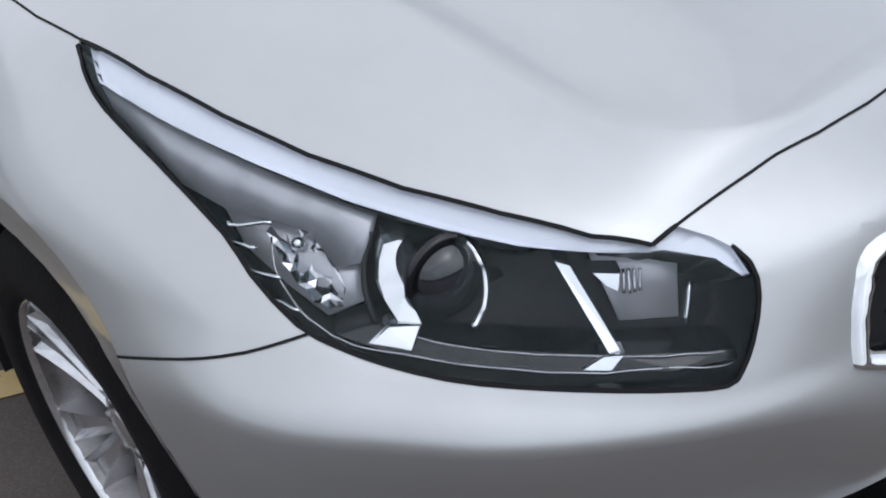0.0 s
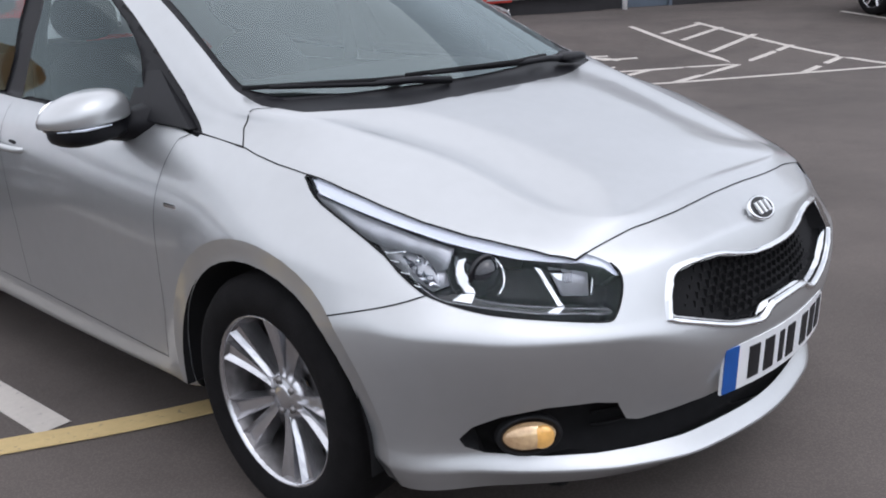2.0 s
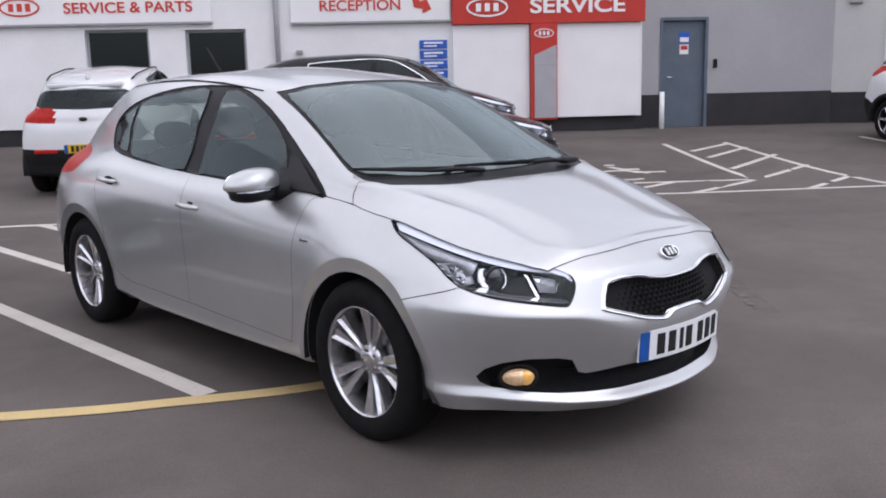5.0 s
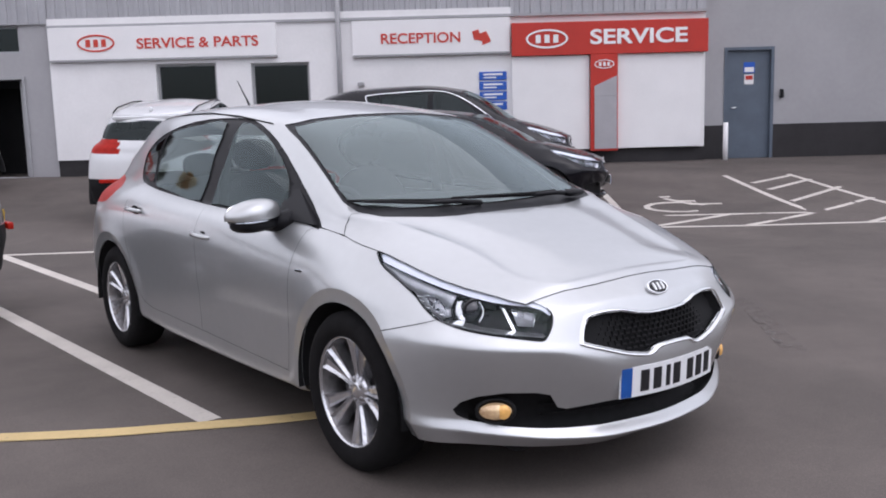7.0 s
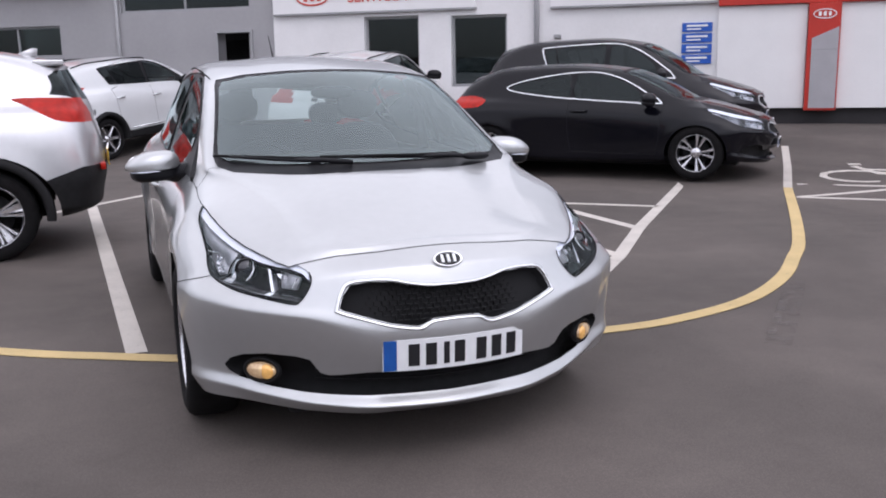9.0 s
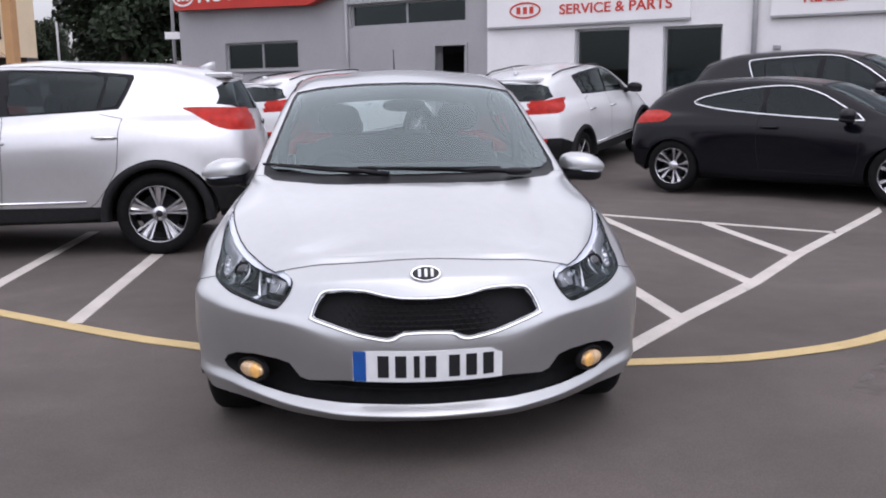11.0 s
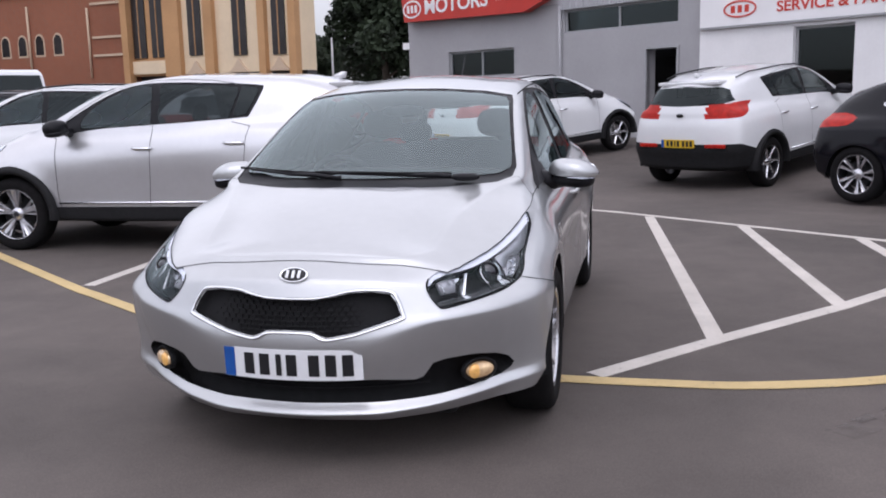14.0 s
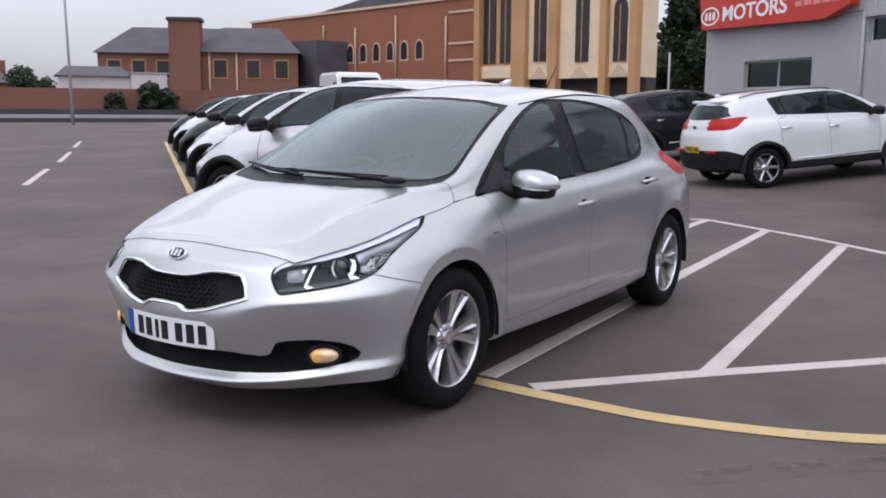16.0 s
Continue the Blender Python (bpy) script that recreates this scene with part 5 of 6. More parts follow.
def silver_hatchback():
    car = thing("hatchback_car", "silver metallic five-door hatchback parked in a marked bay", "car")
    bm, reg = marked_shell(230, 96)
    pairs = [frozenset(p) for p in ((BODY, BONNET), (BONNET, BUMPER), (BODY, DOOR1), (DOOR1, DOOR2), (BODY, DOOR2), (BODY, BUMPER), (BONNET, LAMP_R), (BONNET, BROW_R), (DOOR1, DLO_R))]
    seams = seam_ribbon(bm, reg, pairs[:2] + pairs[6:8], .0030)
    gasket = seam_ribbon(bm, reg, [frozenset(p) for p in ((LAMP_R, BUMPER), (LAMP_R, BODY), (LAMP_R, BONNET), (BROW_R, BONNET), (BROW_R, BODY))], .0046, .0015)
    door_seams = {nm: seam_ribbon(bm, reg, pr, .002 if "door" in nm else .003, below=.93) for nm, pr in (("front_door_gap", pairs[2:3]), ("door_gap", pairs[3:4]), ("rear_door_gap", pairs[4:5]), ("bumper_gap", pairs[5:6]))}
    outer = [(a + (c - a) * .38, b + (d - b) * .38) for (a, b), (c, d) in zip([(0, .656)] + GRILLE[1:-1] + [(0, .516)], [(0, .638)] + GRILLE_IN[1:-1] + [(0, .539)])]
    band = surface_band(bm, open_curve(outer), open_curve([(0, .638)] + GRILLE_IN[1:-1] + [(0, .539)]), .010, .02)
    P = pieces(bm, reg)
    bm.free()
    lamp_skin = [(v.co.dot(CORNER[0]), v.co.z, v.co.dot(LAMP_OUTWARD)) for k in (LAMP_R, BROW_R) for v in P[k].verts]
    sides = lambda b: ((b.copy(), 1), (flipped(b), -1))
    body = part("body_shell", mirrored(P[BODY]), PAINT_SILVER, car)
    part("bonnet", mirrored(P[BONNET]), PAINT_SILVER, car)
    for whole, s in sides(P[LIP]):
        for b in islands(whole):
            part("arch_lip", b, PAINT_SILVER, car)
    bumper = part("front_bumper", mirrored(P[BUMPER]), PAINT_SILVER, car)
    for whole, s in sides(seams):
        for b in islands(whole):
            part("panel_gap", b, GAP, body, "dark bonnet gap", smooth=False)
    for whole, s in sides(gasket):
        for b in islands(whole):
            part("lamp_gasket", b, GAP, body, "black lamp gasket", smooth=False)
    for nm, gap in door_seams.items():
        for whole, s in sides(gap):
            for b in islands(whole):
                part(nm, b, GAP, body, smooth=False)
    doors = {}
    for b, s in sides(P[DOOR1]):
        doors[s, 1] = part("front_door", b, PAINT_SILVER, car)
    for b, s in sides(P[DOOR2]):
        doors[s, 2] = part("rear_door", b, PAINT_SILVER, car)
    # windows
    part("windscreen_surround", mirrored(inset_copy(P[SCREEN_R], .004)), TRIM, car, "black screen border")
    part("windscreen", mirrored(P[SCREEN_IN_R]), GLASS, car, "clear laminated windscreen")
    part("rear_window", mirrored(P[REAR_R]), GLASS_REAR, car)
    for b, s in sides(inset_copy(P[DLO_R], .007)):
        part("window_frame", b, TRIM, car, "black window frame and pillar")
    for key, name in ((WF, "front_side_window"), (WR, "rear_side_window"), (WQ, "quarter_window")):
        for b, s in sides(P[key]):
            part(name, b, GLASS_SIDE, doors[s, 1] if key == WF else doors[s, 2] if key == WR else car)
    # grille
    part("grille_lip", mirrored(P[CHROME_R]), PAINT_SILVER, bumper, "silver painted lip round the grille")
    part("grille_surround", mirrored(band), CHROME, bumper, "chrome grille surround")
    grille = part("grille", mirrored(inset_copy(P[GRILLE_R], .035)), GAP, bumper, "black mesh grille")
    mesh = bmesh.new()
    for i in range(9):
        z = .528 + i * .0165
        for k in range(-14, 15):
            x = k * .027 + (.0135 if i % 2 else 0)
            if not inside(GRILLE_IN, abs(x), z) or not inside(GRILLE_IN, min(abs(x) + .012, .5), z):
                continue
            y = -.838 + .58 * x * x + (z - .53) * .44
            box(x - .0115, x + .0115, y - .004, y + .006, z - .0022, z + .0022, bm=mesh)
            box(x - .0135, x - .0105, y - .004, y + .006, z - .0022, z + .0160, bm=mesh)
    part("grille_mesh", mesh, PLASTIC, grille, smooth=False)
    # lower intake and fog lamps
    intake = part("lower_intake", mirrored(inset_copy(P[INTAKE_R], .09)), PLASTIC, bumper, "black lower intake")
    for z in (.292, .325):
        bars = tube([(x, -.765 + .62 * x * x + .010, z + .03 * x * x) for x in [i * .05 - .45 for i in range(19)]], .005, None, 6)
        part("intake_bar", bars, PLASTIC, intake)
    for s in (-1, 1):
        lampm = pose(.634 * s, -.603, .343, 0, 0, 38 * s)
        fog = part("fog_lamp", blob((.058, .022, .031), power=2.0), FOG, bumper, "warm lit oval fog lamp", m=lampm)
        part("fog_glow", blob((.026, .012, .027), (-.026 * s, -.011, .0), power=2.0), FOG_AMBER, fog, "amber side of the lamp")
        part("fog_lamp_ring", lathe([(.072, .016), (.072, .0), (.066, -.006), (.058, 0.0), (.058, .016)], "y", 36), PLASTIC, fog, m=Matrix.Diagonal((1, 1, .66, 1)))
    # headlights
    for s in (-1, 1):
        src = lambda key: P[key].copy() if s > 0 else flipped(P[key])
        unit = part("headlight", inset_copy(src(LAMP_R), .070), LAMP_DARK, car, "clear headlight with projector lens")
        part("light_guide", inset_copy(src(BROW_R), .006), EYEBROW, unit, "white upper light guide")
        part("lens", src(LAMP_R), GLASS_LAMP, unit, "clear polycarbonate lens")
        headlight_inside(unit, lamp_skin, s)
        # tail lamp
        part("tail_lamp", src(TAIL_R), RED_LAMP, car, "red tail lamp")
        # mirror
        mm = part("door_mirror", mirror_cap(s), PAINT_SILVER, doors[s, 1], "silver door mirror cap", m=pose(.886 * s, .664, .964, 0, 4 * s, -12 * s) @ Matrix.Diagonal((1, 1, .96, 1)))
        part("mirror_underside", blob((.109, .076, .044), (-.006 * s, .008, -.034), power=3.2), TRIM, mm, "black mirror underside")
        part("repeater", tube([(.108 * s, -.012, -.022), (.07 * s, -.072, -.022), (.0, -.093, -.022)], [.002, .004, .002], None, 6), EYEBROW, mm, "clear side repeater strip")
        part("mirror_glass", blob((.100, .006, .050), (0, .066, 0), power=3), CHROME, mm, "mirror glass")
        part("mirror_foot", tube([(-.190 * s, -.10, -.052), (-.15 * s, -.075, -.052), (-.11 * s, -.03, -.052), (-.04 * s, .0, -.046)], [.060, .062, .050, .034]), TRIM, mm, "black mirror foot")
        part("mirror_triangle", plate_triangle(s), TRIM, doors[s, 1], "black mirror base triangle", smooth=False)
        # handles
        for yy, xx, zz, d in ((1.36, .838, .806, 1), (2.26, .852, .880, 2)):
            h = part("door_handle", tube([(xx * s, yy - .095, zz - .004), ((xx + .022) * s, yy - .07, zz), ((xx + .028) * s, yy, zz + .002), ((xx + .022) * s, yy + .075, zz + .004), (xx * s, yy + .095, zz + .004)], [.010, .0115, .0125, .0115, .010]), PAINT_SILVER, doors[s, d], "body-coloured door handle")
            part("handle_recess", blob((.004, .055, .026), ((xx - .001) * s, yy - .01, zz - .002)), GAP, h, "dark handle recess")
        # side repeater badge
        part("side_badge", box(.8455 * s - .002, .8455 * s + .002, .345, .405, .742, .754, .002), CHROME, body, smooth=False)
        # wheels
        for y in AXLES:
            make_wheel(car, (.760 * s, y, .316), s, .316, .205, .214, "ten")
    for s in (1, -1):
        for y in AXLES:
            lb = bmesh.new()
            arch_liner(lb, y + .004, .372, z=.302)
            part("wheel_housing", lb if s > 0 else flipped(lb), GAP, car, "dark wheel housing")
    part("underside", box(-.55, .55, -.62, 3.0, .165, .24, .03), GAP, car, "dark underbody")
    # plate, badge, wipers, aerial
    number_plate(car, pose(0, -.868, .414, 3), bend=.48)
    badge = part("badge", lathe([(.052, .004), (.056, -.004), (.050, -.008), (.046, -.005), (.001, -.005)], "y", 36), CHROME, car, "oval chrome badge with a black field", m=pose(0, -.787, .720, -40) @ Matrix.Diagonal((1.0, 1, .56, 1)))
    part("badge_field", lathe([(.046, -.006), (.001, -.0075)], "y", 36), INK, badge)
    for x in (-.022, 0, .022):
        part("badge_bar", box(x - .005, x + .005, -.011, -.007, -.027, .027), PLATE_WHITE, badge, smooth=False)
    part("cowl_panel", mirrored(thicken(tray(), .01)), PLASTIC, car, "black scuttle panel under the screen")
    for a, b, c in (((.455, .088, .990), (.22, .085, 1.0), (-.16, .10, 1.012)), ((-.10, .085, .988), (-.35, .13, 1.005), (-.60, .235, 1.022))):
        w = part("wiper", tube([a, ((a[0] + b[0]) / 2, (a[1] + b[1]) / 2 - .012, (a[2] + b[2]) / 2 + .006), b, c], [.011, .010, .008, .005]), TRIM, car, "black wiper arm")
        d = Vector(c) - Vector(a)
        if a[0] > .2:
            part("wiper_cap", blob((.062, .034, .017), (a[0] + .01, a[1] - .004, a[2] + .002), power=2.6), TRIM, w, "black wiper pivot cap")
        part("wiper_blade", tube([Vector(a) + d * .1 + Vector((0, .045, .012)), Vector(a) + d * .5 + Vector((0, -.03, .010)), Vector(c) + d * .12 + Vector((0, .02, .0))], .006), GAP, w)
    # joint between wing and pillar, from the bonnet corner to the mirror
    for s in (-1, 1):
        part("wing_gap", tube([(.7455 * s, .165, .9015), (.7440 * s, .24, .9085), (.7440 * s, .32, .9165), (.7455 * s, .38, .9235)], .0028, None, 6), GAP, body)
    part("aerial", tube([(0, 2.45, 1.445), (0, 2.50, 1.50), (0, 2.62, 1.62)], [.010, .005, .003]), TRIM, car, "short black roof aerial")
    for s in (-1, 1):
        part("roof_strip", tube([(.569 * s, 1.06, 1.346), (.577 * s, 1.4, 1.387), (.575 * s, 1.75, 1.409), (.559 * s, 2.1, 1.406), (.535 * s, 2.5, 1.385)], .0035), GAP, car, "black roof ditch strip")
    # cabin
    part("dashboard", blob((.66, .26, .13), (0, .60, .86), power=4), DASH, car, "dark dashboard")
    part("cabin_floor", box(-.70, .70, .3, 2.9, .24, .30), GAP, car, "dark cabin floor")
    wheel_rim = part("steering_wheel", tube([(.19 * math.cos(i * math.tau / 24), 0, .19 * math.sin(i * math.tau / 24)) for i in range(25)], .016), TRIM, car, "black steering wheel", m=pose(-.36, .93, .86, 25))
    part("steering_hub", blob((.07, .03, .06)), TRIM, wheel_rim)
    for x in (-.36, .36):
        seat(car, x, 1.30)
    rear_bench = part("rear_seat", blob((.60, .26, .10), (0, 2.05, .44), power=4), SEAT, car, "charcoal rear bench")
    part("rear_backrest", blob((.60, .08, .30), (0, 2.38, .76), power=4, m=pose(0, 0, 0, -20)), SEAT, rear_bench)
    for x in (-.34, .34):
        part("rear_headrest", blob((.12, .045, .075), (x, 2.47, 1.10)), SEAT, rear_bench)
    part("inner_mirror", blob((.11, .018, .032), (0, .83, 1.27)), TRIM, car, "black rear-view mirror")
    part("load_cover", box(-.56, .56, 2.46, 2.90, .93, .95, .006), SEAT, car, "charcoal load cover", smooth=False)
    part("boot_trim", box(-.70, .70, 2.60, 2.64, .30, .985, .01), DASH, car, "dark boot trim", smooth=False)
    for s in (-1, 1):
        part("door_card", box(.70 * s - .012, .70 * s + .012, .55, 2.30, .32, .925, .006), DASH, car, "dark door trim", smooth=False)
        part("pillar_trim", tube([(.685 * s, 1.42, .93), (.655 * s, 1.43, 1.15), (.585 * s, 1.45, 1.33)], [.03, .028, .025]), DASH, car, "dark inner pillar trim")
    return car


def mirror_cap(s):
    """A door mirror cap: flat-topped, pointed outwards, with a rounded front."""
    b = blob((.116, .086, .066), power=2.7, seg=36, rings=24)
    for v in b.verts:
        k = v.co.x / .116
        v.co.z = v.co.z * (1 - .48 * max(k, 0) ** 2) - .004 * k
        v.co.y += .034 * max(k, 0) ** 2 - .006 * min(k, 0)
        v.co.y = min(v.co.y, .064)
        if v.co.z < -.016:
            v.co.z = -.016 + (v.co.z + .016) * .22
        v.co.x *= s
    if s < 0:
        bmesh.ops.reverse_faces(b, faces=b.faces)
    return b


def plate_triangle(s):
    """The black corner plate that carries the mirror."""
    b = bmesh.new()
    ring = [(.748, .385, .928), (.758, .70, .942), (.700, .705, 1.04), (.660, .675, 1.10)]
    out = [b.verts.new((x * s + .007 * s, y, z)) for x, y, z in ring]
    back = [b.verts.new((x * s - .02 * s, y, z)) for x, y, z in ring]
    b.faces.new(out)
    for i in range(4):
        b.faces.new((out[i], back[i], back[(i + 1) % 4], out[(i + 1) % 4]))
    bmesh.ops.recalc_face_normals(b, faces=b.faces)
    return b


def tray():
    """The sunken strip between bonnet and screen (half)."""
    bm = bmesh.new()
    a = [(0, .055, .957), (.35, .075, .95), (.55, .12, .95), (.66, .20, .957)]
    b = [(0, .20, .995), (.35, .215, .992), (.52, .25, .99), (.62, .30, .995)]
    va, vb = [bm.verts.new(p) for p in a], [bm.verts.new(p) for p in b]
    for i in range(3):
        bm.faces.new((va[i], va[i + 1], vb[i + 1], vb[i]))
    return bm


silver_hatchback()


# ---------------------------------------------------------------- the other parked cars
def remap(pairs, v):
    for (a, b), (c, d) in zip(pairs, pairs[1:]):
        if v <= c or (c, d) == pairs[-1]:
            return b + (v - a) * (d - b) / (c - a)


SUV_Z = [(0, 0), (.17, .25), (.302, .34), (.68, .755), (.95, 1.10), (1.47, 1.63)]
COUPE_Z = [(0, 0), (.17, .165), (.316, .316), (.95, .93), (1.47, 1.42)]
ESTATE_Z = [(0, 0), (.17, .2), (.316, .33), (.95, 1.0), (1.47, 1.62)]
SUV_DLO = [(.40, .93), (.9, .978), (1.5, 1.008), (2.0, 1.035), (2.28, 1.055), (2.33, 1.085), (2.37, 1.30), (2.32, 1.34), (2.0, 1.365), (1.5, 1.38), (1.2, 1.36), (.95, 1.28), (.65, 1.12)]
SUV_WF = [(.70, .985), (.95, .995), (1.38, 1.015), (1.41, 1.025), (1.40, 1.2), (1.38, 1.355), (1.2, 1.338), (.97, 1.26), (.74, 1.11)]
SUV_WR = [(1.50, 1.022), (1.8, 1.035), (2.11, 1.055), (2.16, 1.065), (2.178, 1.2), (2.178, 1.318), (1.95, 1.345), (1.6, 1.36), (1.48, 1.355), (1.49, 1.2)]
SUV_WQ = [(2.195, 1.075), (2.26, 1.08), (2.30, 1.10), (2.335, 1.28), (2.30, 1.315), (2.21, 1.322), (2.205, 1.2)]
SUV_REAR = [(-.01, 1.04), (.52, 1.05), (.62, 1.09), (.54, 1.23), (.46, 1.268), (-.01, 1.287)]
SUV_TAIL = [(2.76, 1.064), (2.84, 1.022), (2.93, .975), (3.03, .928), (3.12, .902), (3.24, .892), (3.7, .890), (3.7, 1.045), (3.2, 1.058), (2.95, 1.068)]
COUPE_DLO = [(.44, .93), (.9, .95), (1.4, .985), (1.9, 1.03), (2.3, 1.09), (2.45, 1.145), (2.30, 1.215), (1.95, 1.29), (1.6, 1.335), (1.3, 1.34), (1.1, 1.30), (.9, 1.225), (.64, 1.07)]
COUPE_WF = [(.72, .96), (1.2, .985), (1.52, 1.01), (1.53, 1.2), (1.50, 1.315), (1.3, 1.32), (1.12, 1.285), (.93, 1.21), (.74, 1.09)]
SUV_DOOR1 = [(.52, .305), (1.40, .312), (1.425, .6), (1.44, .95), (1.42, 1.2), (1.40, 1.40), (1.10, 1.36), (.90, 1.285), (.62, 1.125), (.40, .928), (.46, .90), (.48, .70), (.49, .45)]
SUV_DOOR2 = [(1.40, .312), (2.02, .320), (2.16, .40), (2.26, .52), (2.34, .65), (2.36, .80), (2.37, .98), (2.19, 1.02), (2.195, 1.2), (2.19, 1.35), (2.0, 1.385), (1.70, 1.405), (1.40, 1.40), (1.42, 1.2), (1.44, .95), (1.425, .6)]
COUPE_DOOR = [(.50, .300), (1.55, .322), (1.60, .6), (1.60, 1.0), (1.57, 1.2), (1.54, 1.34), (1.30, 1.34), (1.10, 1.30), (.90, 1.22), (.60, 1.06), (.42, .928), (.45, .70), (.465, .45)]
COUPE_WR = [(1.60, 1.02), (1.95, 1.055), (2.27, 1.105), (2.38, 1.145), (2.26, 1.20), (1.93, 1.27), (1.62, 1.312), (1.61, 1.2)]


def parked_car(name, label, paint, zmap, kind, m, group="", wheel="six", radius=.345, detail=(104, 60), wide=1.0, tail_push=0.0, upright=0.0, chrome_line=False, rear_plate=True, glass_side=None):
    car = thing(name, label, "car", m, group)
    if kind == "suv":
        bm, reg = marked_shell(*detail, rear=SUV_REAR, dlo=SUV_DLO, wf=SUV_WF, wr=SUV_WR, wq=SUV_WQ, tail=SUV_TAIL, doors=False, arch=.415, sill=.37, door1=SUV_DOOR1, door2=SUV_DOOR2)
    elif kind == "coupe":
        bm, reg = marked_shell(*detail, dlo=COUPE_DLO, wf=COUPE_WF, wr=COUPE_WR, wq=None, doors=False, door1=COUPE_DOOR, door2=None)
    else:
        bm, reg = marked_shell(*detail, dlo=SUV_DLO, wf=SUV_WF, wr=SUV_WR, wq=SUV_WQ, doors=False)

    def warp(co):
        up = min(1, max(0, (co.z - .9) / .4))
        back = min(1, max(0, (co.y - 2.0) / .9))
        low = min(1, max(0, (co.y - 2.65) / .6))
        y = co.y + upright * back * up + tail_push * low * (1 - up)
        return Vector((co.x * wide * (1 + .03 * up * (kind == "suv")), y, remap(zmap, co.z)))

    gaps = {nm: seam_ribbon(bm, reg, [frozenset(p)], .005, .002) for nm, p in (("front_door_gap", (BODY, DOOR1)), ("door_gap", (DOOR1, DOOR2)), ("rear_door_gap", (BODY, DOOR2)))}
    line = seam_ribbon(bm, reg, [frozenset(p) for p in ((BODY, DLO_R), (DOOR1, DLO_R), (DOOR2, DLO_R))], .013, .005) if chrome_line else None
    P = pieces(bm, reg)
    bm.free()
    for b in list(P.values()) + list(gaps.values()) + ([line] if line else []):
        for v in b.verts:
            v.co = warp(v.co)
        b.normal_update()
    both = lambda b: ((b.copy(), 1), (flipped(b), -1))
    body = part("body_shell", mirrored(P[BODY]), paint, car)
    for nm, key in (("front_door", DOOR1), ("rear_door", DOOR2)):
        if key in P:
            for b, s in both(P[key]):
                part(nm, b, paint, car)
    for nm, gap in gaps.items():
        for whole, s in both(gap):
            for b in islands(whole):
                part(nm, b, GAP, body, smooth=False)
    side_glass = glass_side or (GLASS_SIDE if kind == "suv" else GLASS_DARK)
    part("windscreen_surround", mirrored(inset_copy(P[SCREEN_R], .004)), TRIM, car)
    part("windscreen", mirrored(P[SCREEN_IN_R]), GLASS if kind == "suv" else GLASS_SIDE, car)
    part("rear_window", mirrored(P[REAR_R]), GLASS_DARK, car, "dark rear window")
    for b, s in both(inset_copy(P[DLO_R], .007)):
        part("window_frame", b, TRIM, car, "black window frame")
    for key, nm in ((WF, "front_side_window"), (WR, "rear_side_window"), (WQ, "quarter_window")):
        if key in P:
            for b, s in both(P[key]):
                part(nm, b, side_glass if key == WF else GLASS_DARK, car)
    if line:
        for b, s in both(line):
            part("window_trim", b, SATIN, car, "bright window trim line", smooth=False)
    if SILL in P:
        part("lower_cladding", mirrored(P[SILL]), PLASTIC, car, "black plastic lower cladding")
    part("grille", mirrored(inset_copy(P[GRILLE_R], .03)), GAP, car, "black grille")
    part("grille_surround", mirrored(P[CHROME_R]), CHROME, car)
    part("lower_intake", mirrored(inset_copy(P[INTAKE_R], .05)), PLASTIC, car)
    W = lambda x, y, z: warp(Vector((x, y, z)))
    for s in (-1, 1):
        src = lambda key: P[key].copy() if s > 0 else flipped(P[key])
        h = part("headlight", inset_copy(src(LAMP_R), .05), REFLECTOR, car, "clear headlight")
        part("light_guide", src(BROW_R), EYEBROW, h)
        part("lens", src(LAMP_R), GLASS_LAMP, h)
        c = W(.655, -.497, .69)
        part("projector_lens", blob((.05, .03, .05), (c.x * s, c.y, c.z), power=2), LENS_DARK, h)
        part("tail_lamp", src(TAIL_R), RED_LAMP, car, "red tail lamp")
        c = W(.92, .565, .995)
        mm = part("door_mirror", blob((.12, .09, .075), power=2.4), TRIM if kind == "suv" else paint, car, m=pose(c.x * s, c.y, c.z, 4, 5 * s, -10 * s))
        part("mirror_underside", blob((.116, .086, .035), (0, .004, -.046), power=2.4), TRIM, mm)
        part("mirror_foot", tube([(-.17 * s, 0, -.06), (-.08 * s, .005, -.04)], [.05, .03]), TRIM, mm)
        for yy, xx, zz in (((1.36, .840, .83), (2.26, .852, .86)) if kind != "coupe" else ((1.45, .846, .84),)):
            c = W(xx, yy, zz)
            part("door_handle", tube([(c.x * s, yy - .10, c.z), ((c.x + .028) * s, yy - .06, c.z), ((c.x + .030) * s, yy + .06, c.z), (c.x * s, yy + .10, c.z)], .014), paint if kind != "suv" else CHROME, car)
        if kind == "suv":
            if paint is not PAINT_PALE:
                part("roof_rail", tube([W(.55 * s, 1.25, 1.40), W(.55 * s, 1.35, 1.425), W(.555 * s, 1.8, 1.445), W(.53 * s, 2.5, 1.425), W(.51 * s, 2.72, 1.375)], .011), TRIM, car, "roof rail")
            part("sill_strip", tube([W(.872 * s, .50, .405), W(.862 * s, 1.2, .405), W(.866 * s, 2.08, .41)], .009, None, 6), SATIN, car, "bright sill strip")
            c = W(.50, 3.33, .60)
            part("rear_reflector", box(c.x * s - .17, c.x * s + .13, c.y + .015, c.y + .055, c.z - .025, c.z + .025, .008), RED_LAMP, car, "red reflector strip")
